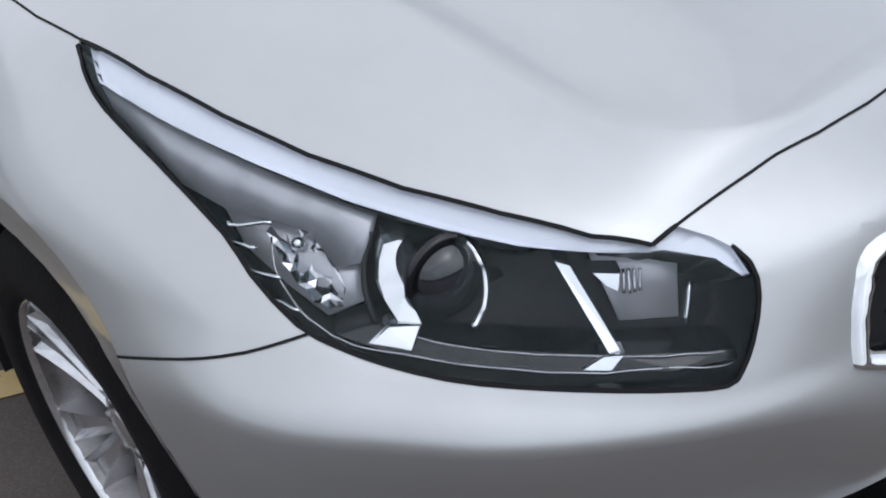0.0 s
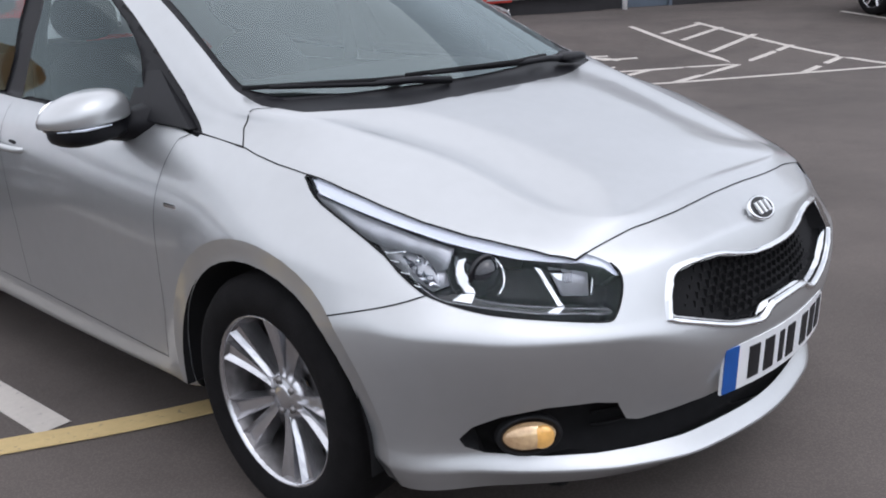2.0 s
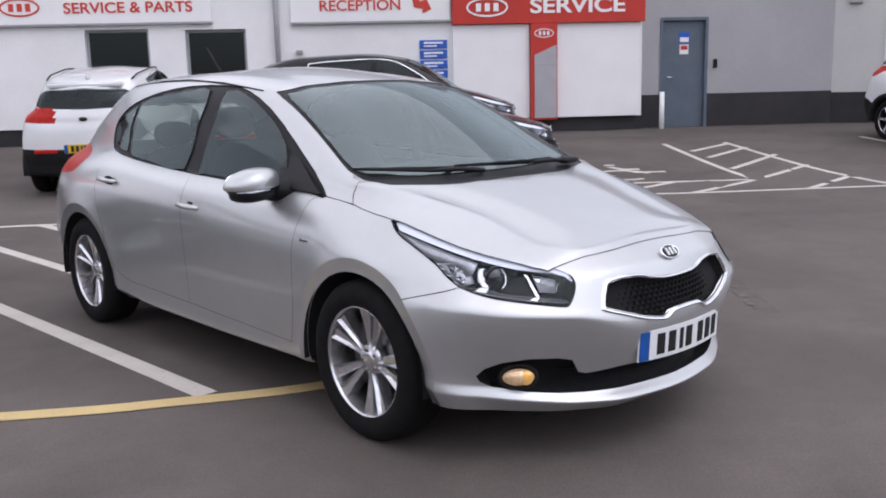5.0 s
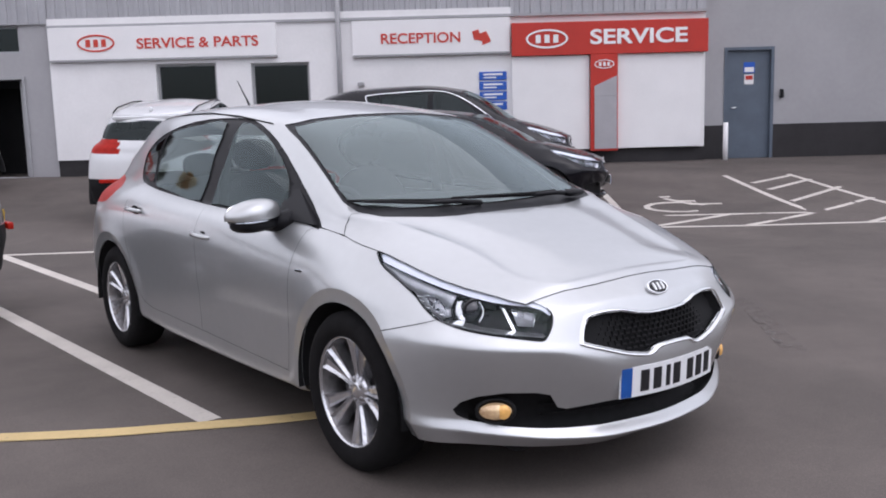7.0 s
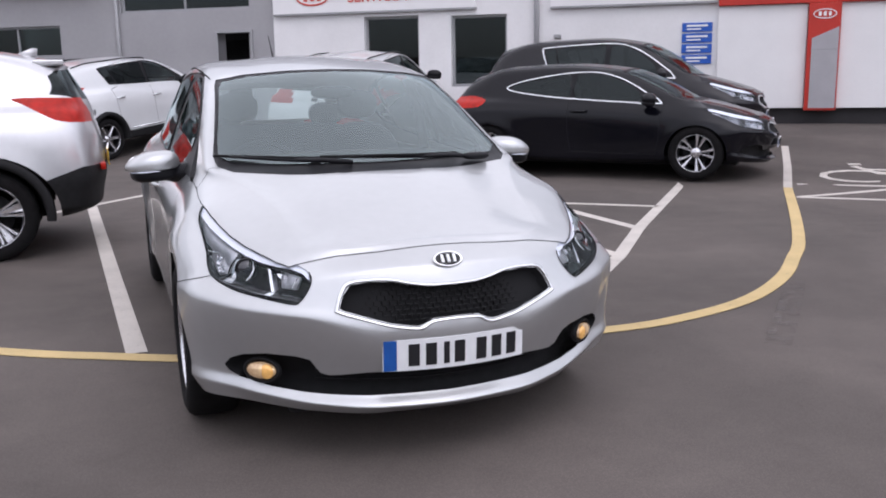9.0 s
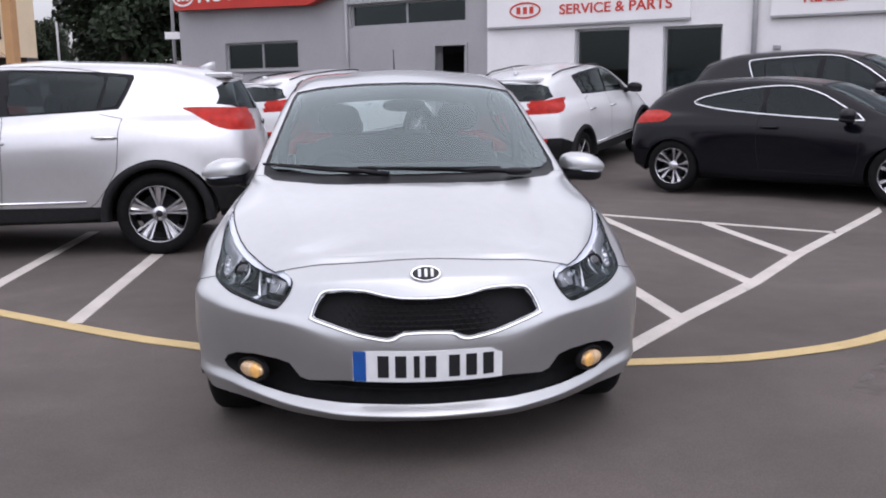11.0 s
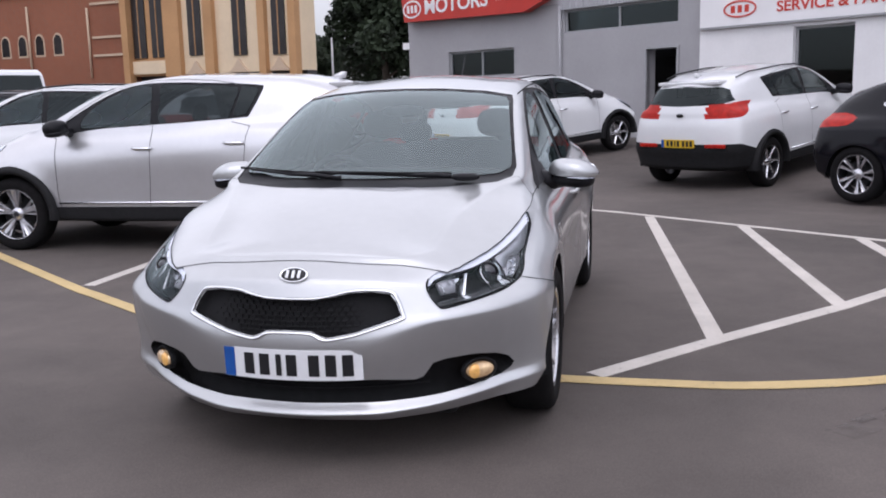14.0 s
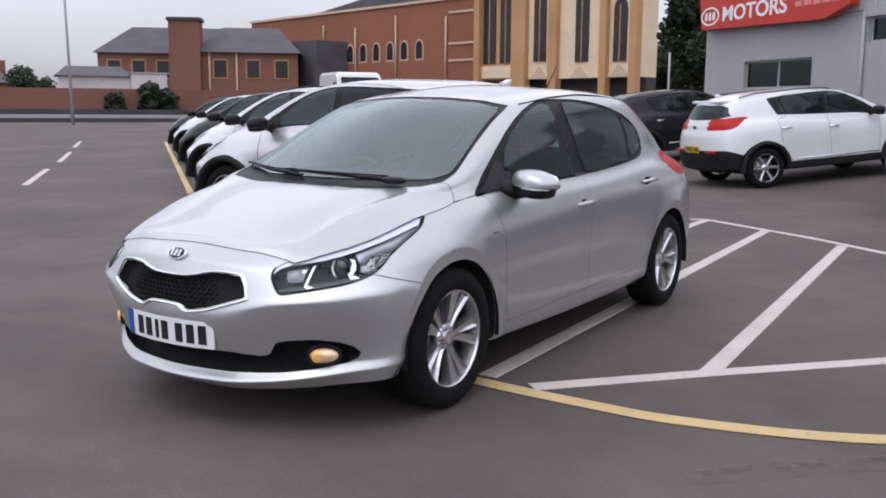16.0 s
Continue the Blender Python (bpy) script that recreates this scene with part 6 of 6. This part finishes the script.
        for y in AXLES:
            make_wheel(car, (.765 * s * wide, y, radius), s, radius, .22, radius * .68, wheel)
            lb = bmesh.new()
            arch_liner(lb, y - .006, .40 if kind != "suv" else .44, x1=.84 * wide, z=radius - .01)
            part("wheel_housing", lb if s > 0 else flipped(lb), GAP, car)
            if kind == "suv":
                ring = bmesh.new()
                n, rows = 22, []
                for i in range(n + 1):
                    a = math.pi * (-.03 + 1.06 * i / n)
                    rows.append([ring.verts.new((x, y + math.cos(a) * r, radius - .01 + math.sin(a) * r)) for x, r in ((.78, .462), (.905 * wide, .458), (.915 * wide, .42), (.905 * wide, .395), (.78, .395))])
                for a, b in zip(rows, rows[1:]):
                    for j in range(4):
                        ring.faces.new((a[j], a[j + 1], b[j + 1], b[j]))
                bmesh.ops.recalc_face_normals(ring, faces=ring.faces)
                part("arch_cladding", ring if s > 0 else flipped(ring), PLASTIC, car, "black plastic arch cladding")
    part("underside", box(-.62, .62, -.45, 3.0, zmap[1][1], zmap[1][1] + .08, .03), GAP, car)
    number_plate(car, pose(0, W(0, -.872, .43).y - .004, W(0, 0, .42).z, 3))
    if rear_plate:
        c = W(0, 3.40, .63)
        number_plate(car, pose(0, c.y + .02, c.z, 0, 0, 180), rear=True)
    c = W(0, -.79, .705)
    part("badge", lathe([(.05, .004), (.054, -.004), (.001, -.007)], "y", 24), CHROME, car, m=pose(0, c.y - .004, c.z, 15) @ Matrix.Diagonal((1, 1, .5, 1)))
    c = W(0, 3.33, .93)
    part("badge", lathe([(.05, -.004), (.054, .004), (.001, .007)], "y", 24), INK, car, m=pose(0, c.y + .01, c.z) @ Matrix.Diagonal((1, 1, .5, 1)))
    c = W(0, .60, .86)
    part("dashboard", blob((.66, .26, .12), tuple(c), power=4), DASH, car)
    dz = W(0, 0, .42).z - .42
    for x in (-.36, .36):
        seat(car, x, 1.30, .44 + dz)
    bench = part("rear_seat", blob((.60, .26, .10), (0, 2.05, .46 + dz), power=4), SEAT, car)
    part("rear_backrest", blob((.60, .08, .30), (0, 2.38, .78 + dz), power=4), SEAT, bench)
    if kind == "suv":
        c = W(0, 2.75, 1.40)
        part("roof_fin", slab([(-.10, 0), (.06, .065), (.10, .06), (.09, 0)], .03, y=-.015), paint, car, m=pose(c.x, c.y, c.z - .01, 0, 0, 90))
        c = W(0, 2.93, 1.34)
        part("spoiler", box(-.47, .47, c.y - .16, c.y + .07, c.z - .035, c.z + .012, .012), paint, car, smooth=False)
    return car


def stand(x, y, heading):
    """A car's pose: the middle of its front axle, and the way it faces (degrees from -y, anticlockwise); it leans with the yard."""
    a = radians(heading)
    bx, by = x - 2.65 * math.sin(a), y + 2.65 * math.cos(a)
    lean = math.degrees(math.atan2(rise(bx, by) - rise(x, y), 2.65))
    return pose(x, y, rise(x, y), 0, 0, heading) @ pose(0, 0, 0, lean)


def facing(hx, hy):
    return math.degrees(math.atan2(hx, -hy))


# pale silver SUV across the next bays, nose towards -x
f = facing(-1, -.03)
parked_car("suv_car", "pale silver SUV with dark split-spoke wheels", PAINT_PALE, SUV_Z, "suv", stand(-4.62, 4.62, f), "parked SUVs", "dark", detail=(140, 70), wide=1.04, tail_push=.12, upright=.26)
white = parked_car("suv_car", "white SUV with black cladding and roof rails", PAINT_WHITE, SUV_Z, "suv", stand(3.80, 12.10, facing(.58, .815)), "parked SUVs", "six", wide=1.04, tail_push=.12, upright=.26)
copy_thing(white, stand(.20, 15.0, facing(.697, .717)))
copy_thing(white, stand(-7.3, 6.78, f))
copy_thing(white, stand(-13.8, 11.95, f))
promo = tagged(copy_thing(white, stand(12.72, .86, facing(-.45, -.89))), label="white SUV with red advertising bars on its doors")
for i in range(3):
    part("advert_bar", box(-.945, -.925, .95 + i * .42, 1.22 + i * .42, .62, .86), RED_TEXT, promo, "faded red door advert", smooth=False)
grey = parked_car("suv_car", "dark grey SUV among white ones", PAINT_GREY, SUV_Z, "suv", stand(-10.35, 9.2, f), "parked SUVs", "six", wide=1.04, tail_push=.12, upright=.26, detail=(84, 50))
copy_thing(grey, stand(-3.6, 18.9, facing(.64, .77)))
copy_thing(grey, stand(-17.2, 14.6, f))
h = facing(.72, -.69)
parked_car("coupe_car", "black three-door coupe with a bright window line", PAINT_BLACK, COUPE_Z, "coupe", stand(6.12, 6.10, h), "parked dark cars", "fan", radius=.325, chrome_line=True, detail=(120, 60))
parked_car("estate_car", "dark grey estate car with a bright window line", PAINT_GREY, ESTATE_Z, "estate", stand(7.75, 8.3, h), "parked dark cars", "fan", radius=.335, chrome_line=True, upright=.3, tail_push=.25)


# ---------------------------------------------------------------- the far side of the road
def brick_material(name, col, mortar):
    m = mat(name, col, 0.85, var=0.18, scale=0.12)
    t = m.node_tree
    n, lk = t.nodes, t.links.new
    b = n["Principled BSDF"]
    old = b.inputs["Base Color"].links[0].from_socket
    tc = n.new("ShaderNodeTexCoord")
    mp = n.new("ShaderNodeMapping")
    mp.inputs["Rotation"].default_value = (radians(90), 0, 0)
    br = n.new("ShaderNodeTexBrick")
    br.inputs["Scale"].default_value = 2.2
    br.inputs["Mortar"].default_value = (*mortar, 1)
    lk(tc.outputs["Object"], mp.inputs["Vector"])
    lk(mp.outputs[0], br.inputs["Vector"])
    lk(old, br.inputs["Color1"])
    lk(old, br.inputs["Color2"])
    lk(br.outputs["Color"], b.inputs["Base Color"])
    return m


RED_BRICK = brick_material("red_brick", (0.27, 0.095, 0.05), (0.22, 0.12, 0.08))
DULL_BRICK = brick_material("weathered_brick", (0.20, 0.085, 0.055), (0.17, 0.11, 0.09))
CREAM = mat("cream_render", (0.72, 0.58, 0.40), 0.8, var=0.08, scale=0.3)
TAN = mat("tan_stone", (0.46, 0.26, 0.12), 0.8, var=0.12, scale=0.4)
STONE = mat("pale_stone_band", (0.55, 0.42, 0.30), 0.8, var=0.1, scale=0.4)
SLATE = mat("grey_slate", (0.085, 0.08, 0.09), 0.7, var=0.2, scale=0.5)
FAR_GLASS = mat("dark_far_glass", (0.025, 0.022, 0.022), 0.15, var=0.4, scale=0.6)
FAR_WALL = mat("pale_far_wall", (0.55, 0.52, 0.50), 0.85, var=0.1, scale=0.3)
BARRIER = mat("dark_roadside_band", (0.05, 0.048, 0.05), 0.8, var=0.3, scale=0.4)
VERGE = mat("rough_verge", (0.16, 0.12, 0.06), 0.95, var=0.4, scale=0.5)


def lancet(w, z0, z1, n=8):
    r = w / 2
    return [(-r, z0), (r, z0)] + [(r * math.cos(math.pi * i / n), z1 - r * 1.3 + r * 1.3 * math.sin(math.pi * i / n)) for i in range(n + 1)]


def hall():
    m = pose(-98, 96, 0, 0, 0, -13.35)
    h = thing("brick_hall", "large red brick hall with cream arched bays", "building", m)
    part("wall", box(0, 48.8, 0, 16, 0, 13.6), RED_BRICK, h, "red brick wall", smooth=False)
    part("roof", slab([(8, 13.6), (48.8, 13.6), (48.8, 17.5), (30, 16.0)], 14, y=2), SLATE, h, "grey roof", smooth=False)
    part("coping", box(-.2, 48.8, -.25, .2, 13.6, 13.9), STONE, h, smooth=False)
    for s in (24.2, 26.9, 29.6, 32.3, 35.0, 37.8):
        w = part("arched_window", slab(lancet(1.5, 7.0, 9.5), .3, y=-.06), STONE, h, "arched window with pale surround", smooth=False, m=pose(s, 0, 0))
        part("pane", slab(lancet(1.15, 7.2, 9.3), .2, y=-.10), FAR_GLASS, w, smooth=False)
    part("canopy", box(11.8, 23.6, -5, 0, 0, 9.8), SLATE, h, "dark projecting porch", smooth=False)
    for s, a, b in ((18.5, 10.0, 12.2), (25.5, 4.5, 11.5), (33.6, 4.5, 12.5), (42.6, 4.5, 11.8)):
        part("downpipe", tube([(s, -.2, a), (s, -.2, b)], .12, None, 6), STONE, h)
    for z in (12.2, 8.7, 6.8):
        part("stone_band", box(43, 48.6, -.15, .1, z - .12, z + .12), STONE, h, smooth=False)
    part("bay_wall", box(48.8, 54, -.6, 16, 4.4, 19), TAN, h, "tan stone bay", smooth=False)
    part("cream_wall", box(54, 69.8, -.8, 2.2, 4.4, 19), CREAM, h, "cream rendered bay", smooth=False)
    part("ground_storey", box(48.8, 69.8, .6, 2.2, 0, 4.4), BARRIER, h, "dark ground storey", smooth=False)
    for a, b in ((48.4, 49.2), (54.0, 56.0), (59.1, 60.2), (65.6, 66.4), (69.1, 69.9)):
        part("pier", box(a, b, -1.4, -.5, 0, 19), TAN, h, "tan stone pier", smooth=False)
    for s, w, z0, z1, dark in ((50.2, 1.7, 6.2, 15, 0), (52.6, 1.6, 6.2, 15, 0), (57.6, 1.6, 6.2, 14, 1), (63.1, 1.6, 6.0, 14, 1), (67.7, 1.5, 5.9, 11.8, 1)):
        fr = part("lancet_window", slab(lancet(w, z0, z1), .25, y=-.95 if dark else -.75), FAR_GLASS, h, "tall dark lancet window", smooth=False, m=pose(s, 0, 0))
        part("glazing_bar", box(-.05, .05, -1.0 if dark else -.8, -.9 if dark else -.7, z0, z1 - .6), TAN, fr, smooth=False)
    part("base_panel", box(49.2, 54, -.9, -.55, 4.6, 5.9), CREAM, h, smooth=False)
    for s in (57.6, 62.9, 67.7):
        part("carved_base", slab([(-1.2, 4.4), (1.2, 4.4), (.6, 4.9), (0, 5.7), (-.6, 4.9)], .3, y=-1.1), STONE, h, smooth=False, m=pose(s, 0, 0))


def hip_roof(x0, x1, y0, y1, z0, z1, inset):
    bm = bmesh.new()
    ym = (y0 + y1) / 2
    a = [bm.verts.new(p) for p in ((x0, y0, z0), (x1, y0, z0), (x1, y1, z0), (x0, y1, z0))]
    r = [bm.verts.new((x0 + inset, ym, z1)), bm.verts.new((x1 - inset, ym, z1))]
    for f in ((a[0], a[1], r[1], r[0]), (a[1], a[2], r[1]), (a[2], a[3], r[0], r[1]), (a[3], a[0], r[0]), (a[3], a[2], a[1], a[0])):
        bm.faces.new(f)
    return bm


def brick_house():
    m = pose(-98.4, 69.5, 0, 0, 0, 42)
    h = thing("brick_house", "long brick house with a slate roof and stout chimney", "building", m)
    part("wall", box(0, 24, 0, 10, 0, 8.0), DULL_BRICK, h, "weathered brick wall", smooth=False)
    part("roof", hip_roof(-.5, 24.5, -.6, 10.6, 8.0, 11.6, 4), SLATE, h, "grey slate hip roof", smooth=False)
    part("gable", box(13, 25, -4, 0, 0, 8.0), DULL_BRICK, h, smooth=False)
    part("gable_roof", hip_roof(12.5, 25.5, -4.6, 6, 8.0, 11.4, 3), SLATE, h, smooth=False)
    c = part("chimney", box(9.5, 13.2, -5, -1.5, 0, 12.0), DULL_BRICK, h, "square brick chimney tower", smooth=False)
    part("chimney_cap", box(9.3, 13.4, -5.2, -1.3, 11.7, 12.1), BARRIER, c, smooth=False)
    for s, y in ((2, 0), (5, 0), (8, 0), (15.5, -4), (19.5, -4), (23, -4)):
        w = part("window", box(s - .9, s + .9, y - .1, y + .1, 4.8, 7.2), TAN, h, smooth=False)
        part("pane", box(s - .75, s + .75, y - .16, y - .1, 4.95, 7.05), FAR_GLASS, w, smooth=False)
    for s in (14.2, 17.5):
        part("downpipe", tube([(s, -4.2, 0), (s, -4.2, 8)], .12, None, 6), STONE, h)


def roadside():
    for nm, a, b, z0, z1, d0, d1, material, label in (
            ("boundary_wall", -60, 70, 0, 3.0, 14.6, 15.1, DULL_BRICK, "long low brick boundary wall beyond the road"),
            # the lowest dark box stands for the kerb and its shadow
            ("roadside_band", -60, 60, 0, .34, 0, .4, BARRIER, "dark stone kerb wall along the yard edge"),
            ("roadside_band", -60, 60, .34, .62, .5, .9, FRAME_GREY, "grey roadside rail"),
            ("roadside_band", -60, 60, .62, 1.05, 2.0, 2.4, BARRIER, "dark roadside wall beyond the rail")):
        m = pose(-63.9, 40.7, 0, 0, 0, math.degrees(math.atan2(.84, .54)))
        single(nm, box(a, b, d0, d1, z0, z1), material, label, "wall", m=m, kind="structure")
    m = pose(-63.9, 40.7, 0, 0, 0, math.degrees(math.atan2(.84, .54)))
    b = thing("low_building", "pale low building behind the boundary wall", "building", m)
    part("wall", box(.6, 7.6, 22, 28, 0, 4.4), FAR_WALL, b, smooth=False)
    part("roof", hip_roof(.2, 8.0, 21.6, 28.4, 4.4, 5.5, 1.2), SLATE, b, smooth=False)
    part("extension", box(7.6, 11.2, 21.4, 27, 0, 4.7), FAR_WALL, b, "pale flat-roofed extension", smooth=False)
    part("extension_roof", box(7.5, 11.4, 21.3, 27.2, 4.7, 4.85), FRAME_GREY, b, smooth=False)
    single("verge", box(-30, 30, 13.6, 14.5, 0, 1.0, .2), VERGE, "rough brown verge at the foot of the wall", "verge", m=m, kind="structure")
    for x, label in ((-22, "dim brick terrace far beyond the road"), (-48, "dim brick terrace far beyond the road")):
        t = thing("terrace_house", label, "building", m)
        part("wall", box(x, x + 17, 70, 80, 0, 4.6), DULL_BRICK, t, smooth=False)
        part("roof", hip_roof(x - .5, x + 17.5, 69.5, 80.5, 4.6, 6.9, 3), SLATE, t, smooth=False)
        part("chimney", box(x + 15, x + 16, 74, 75.2, 5, 8), DULL_BRICK, t, smooth=False)


BARK = mat("dark_bark", (0.05, 0.04, 0.03), 0.95, var=0.3, scale=4, bump=0.4, bscale=20)
LEAF = mat("dark_leaf", (0.016, 0.028, 0.013), 0.7, var=0.6, scale=0.7, col2=(0.032, 0.050, 0.022))


def leafy_tree(m, height, spread, count, seed, label):
    rng = random.Random(seed)
    t = thing("tree", label, "tree", m, "trees behind the building")
    trunk = tube([(0, 0, -.2), (.1, 0, height * .2), (-.05, .1, height * .45), (.1, 0, height * .8)], [.32, .26, .19, .06])
    ends = []
    for i in range(11):
        a, z = i * 2.4, height * (.22 + .055 * i)
        r = spread * (.55 + .35 * rng.random())
        e = Vector((math.cos(a) * r, math.sin(a) * r, z + height * .12))
        tube([(0, 0, z), tuple(e * .5 + Vector((0, 0, z * .5))), tuple(e)], [.10, .07, .03], trunk, 6)
        ends.append(e)
    part("trunk", trunk, BARK, t, "dark trunk and limbs")
    centres = ends + [Vector((rng.uniform(-.5, .5) * spread, rng.uniform(-.5, .5) * spread, height * rng.uniform(.35, 1.0))) for _ in range(22)]
    vs, fs = [], []
    for _ in range(count):
        c = rng.choice(centres)
        d = Vector((rng.gauss(0, 1), rng.gauss(0, 1), rng.gauss(0, .8))).normalized() * spread * .42 * rng.random() ** .4
        p = c + d
        a = Vector((rng.gauss(0, 1), rng.gauss(0, 1), rng.gauss(0, 1))).normalized()
        b = a.orthogonal().normalized()
        s = rng.uniform(.14, .30)
        k = len(vs)
        vs += [p + a * s, p + b * s * .6, p - a * s, p - b * s * .6]
        fs.append((k, k + 1, k + 2, k + 3))
    me = bpy.data.meshes.new("crown")
    me.from_pydata([tuple(v) for v in vs], [], fs)
    me.materials.append(LEAF)
    o = new("crown", me)
    o.parent = t
    return t


def white_van(m):
    v = thing("van", "white panel van parked beyond the cars", "van", m)
    body = slab([(-2.6, .45), (2.5, .45), (2.55, 1.1), (1.75, 1.35), (1.15, 2.35), (.9, 2.5), (-2.5, 2.52), (-2.6, 2.3)], 1.9, y=-.95)
    bmesh.ops.bevel(body, geom=list(body.edges), offset=.08, segments=3, affect="EDGES")
    part("body", body, PAINT_WHITE, v, smooth=False)
    part("windscreen", slab([(1.22, 2.28), (1.77, 1.38), (1.80, 1.42), (1.25, 2.30)], 1.6, y=-.8), GLASS_DARK, v, smooth=False)
    for y in (-.97, .96):
        part("side_window", box(.45, 1.15, y, y + .01, 1.45, 2.1), FAR_GLASS, v, smooth=False)
        for x in (-1.6, 1.7):
            part("wheel", lathe([(.05, -.1), (.33, -.1), (.35, 0), (.33, .1), (.05, .1)], "y", 24), RUBBER, v, m=pose(x, y * .88, .35))


hall()
brick_house()
roadside()
white_van(pose(-24.8, 30.5, 0, 0, 0, -35.6) @ Matrix.Diagonal((.95, 1.1, 1.18, 1)))
first = leafy_tree(pose(-15.2, 55, BASE), 10.5, 3.4, 15000, 1, "dark leafy tree behind the grey building")
for x, y, r, k in ((-10.6, 57, 80, 1.05), (-6.8, 54.5, 190, .95), (-18.2, 62, 260, .62), (-34, 98, 30, .75), (-39, 100, 120, .7)):
    copy_thing(first, pose(x, y, BASE, 0, 0, r) @ Matrix.Scale(k, 4))
road = pose(-63.9, 40.7, 0, 0, 0, math.degrees(math.atan2(.84, .54)))
for x, y, high, wide, seed, label in ((8.6, 13.9, 3.3, 1.1, 21, "dark shrub growing by the boundary wall"), (10.2, 13.8, 2.7, 1.0, 22, "dark shrub growing by the boundary wall"), (5.4, 13.9, 2.4, .9, 23, "dark shrub growing by the boundary wall"), (-3.6, 62, 6.4, 2.2, 24, "small dark tree far beyond the road"), (-1.0, 66, 5.4, 2.0, 25, "small dark tree far beyond the road")):
    leafy_tree(road @ pose(x, y, 0), high, wide, 2200, seed, label)
sp = thing("sign_post", "slim grey post with a small white plate beside the building", "post", pose(-6.3, 26.4, BASE))
part("post", tube([(0, 0, -.1), (0, 0, 4.0), (-.04, 0, 7.5)], [.06, .055, .05]), FRAME_GREY, sp)
part("plate", box(-.25, .25, -.09, -.06, 2.60, 2.82, .01), SIGN_WHITE, sp, "small white plate", smooth=False, m=pose(0, 0, 0, 0, 0, -12))
single("flagpole", tube([(-23.6, 69.2, 0), (-23.6, 69.2, 15)], [.10, .06]), SIGN_WHITE, "thin white flagpole behind the parked cars", "pole", smooth=True)
lamp = thing("street_lamp", "tall slim grey street lamp", "street lamp", pose(-55, 36, 0))
part("pole", tube([(.15, 0, 0), (0, 0, 6), (-.15, 0, 12)], [.12, .09, .07]), FRAME_GREY, lamp)
part("lamp_head", blob((.5, .15, .10), (-.6, 0, 12.05)), FRAME_GREY, lamp)

# plain walls added unseen to close the open yard and darken low reflections
CLOSING = mat("brown_closing_wall", (0.13, 0.10, 0.085), 0.9, var=0.3, scale=0.8, bump=0.3, bscale=30)
single("added_wall_south", box(-30, 30, -17.4, -17, -.1, 2.3), CLOSING, "plain weathered brown boundary wall", "wall", kind="structure")
single("added_wall_west", box(-24.4, -24, -17, 2, -.1, 2.3), CLOSING, "plain weathered brown boundary wall", "wall", kind="structure")
single("added_wall_east", box(26, 26.4, -17, -4, -.1, 2.3), CLOSING, "plain weathered brown boundary wall", "wall", kind="structure")
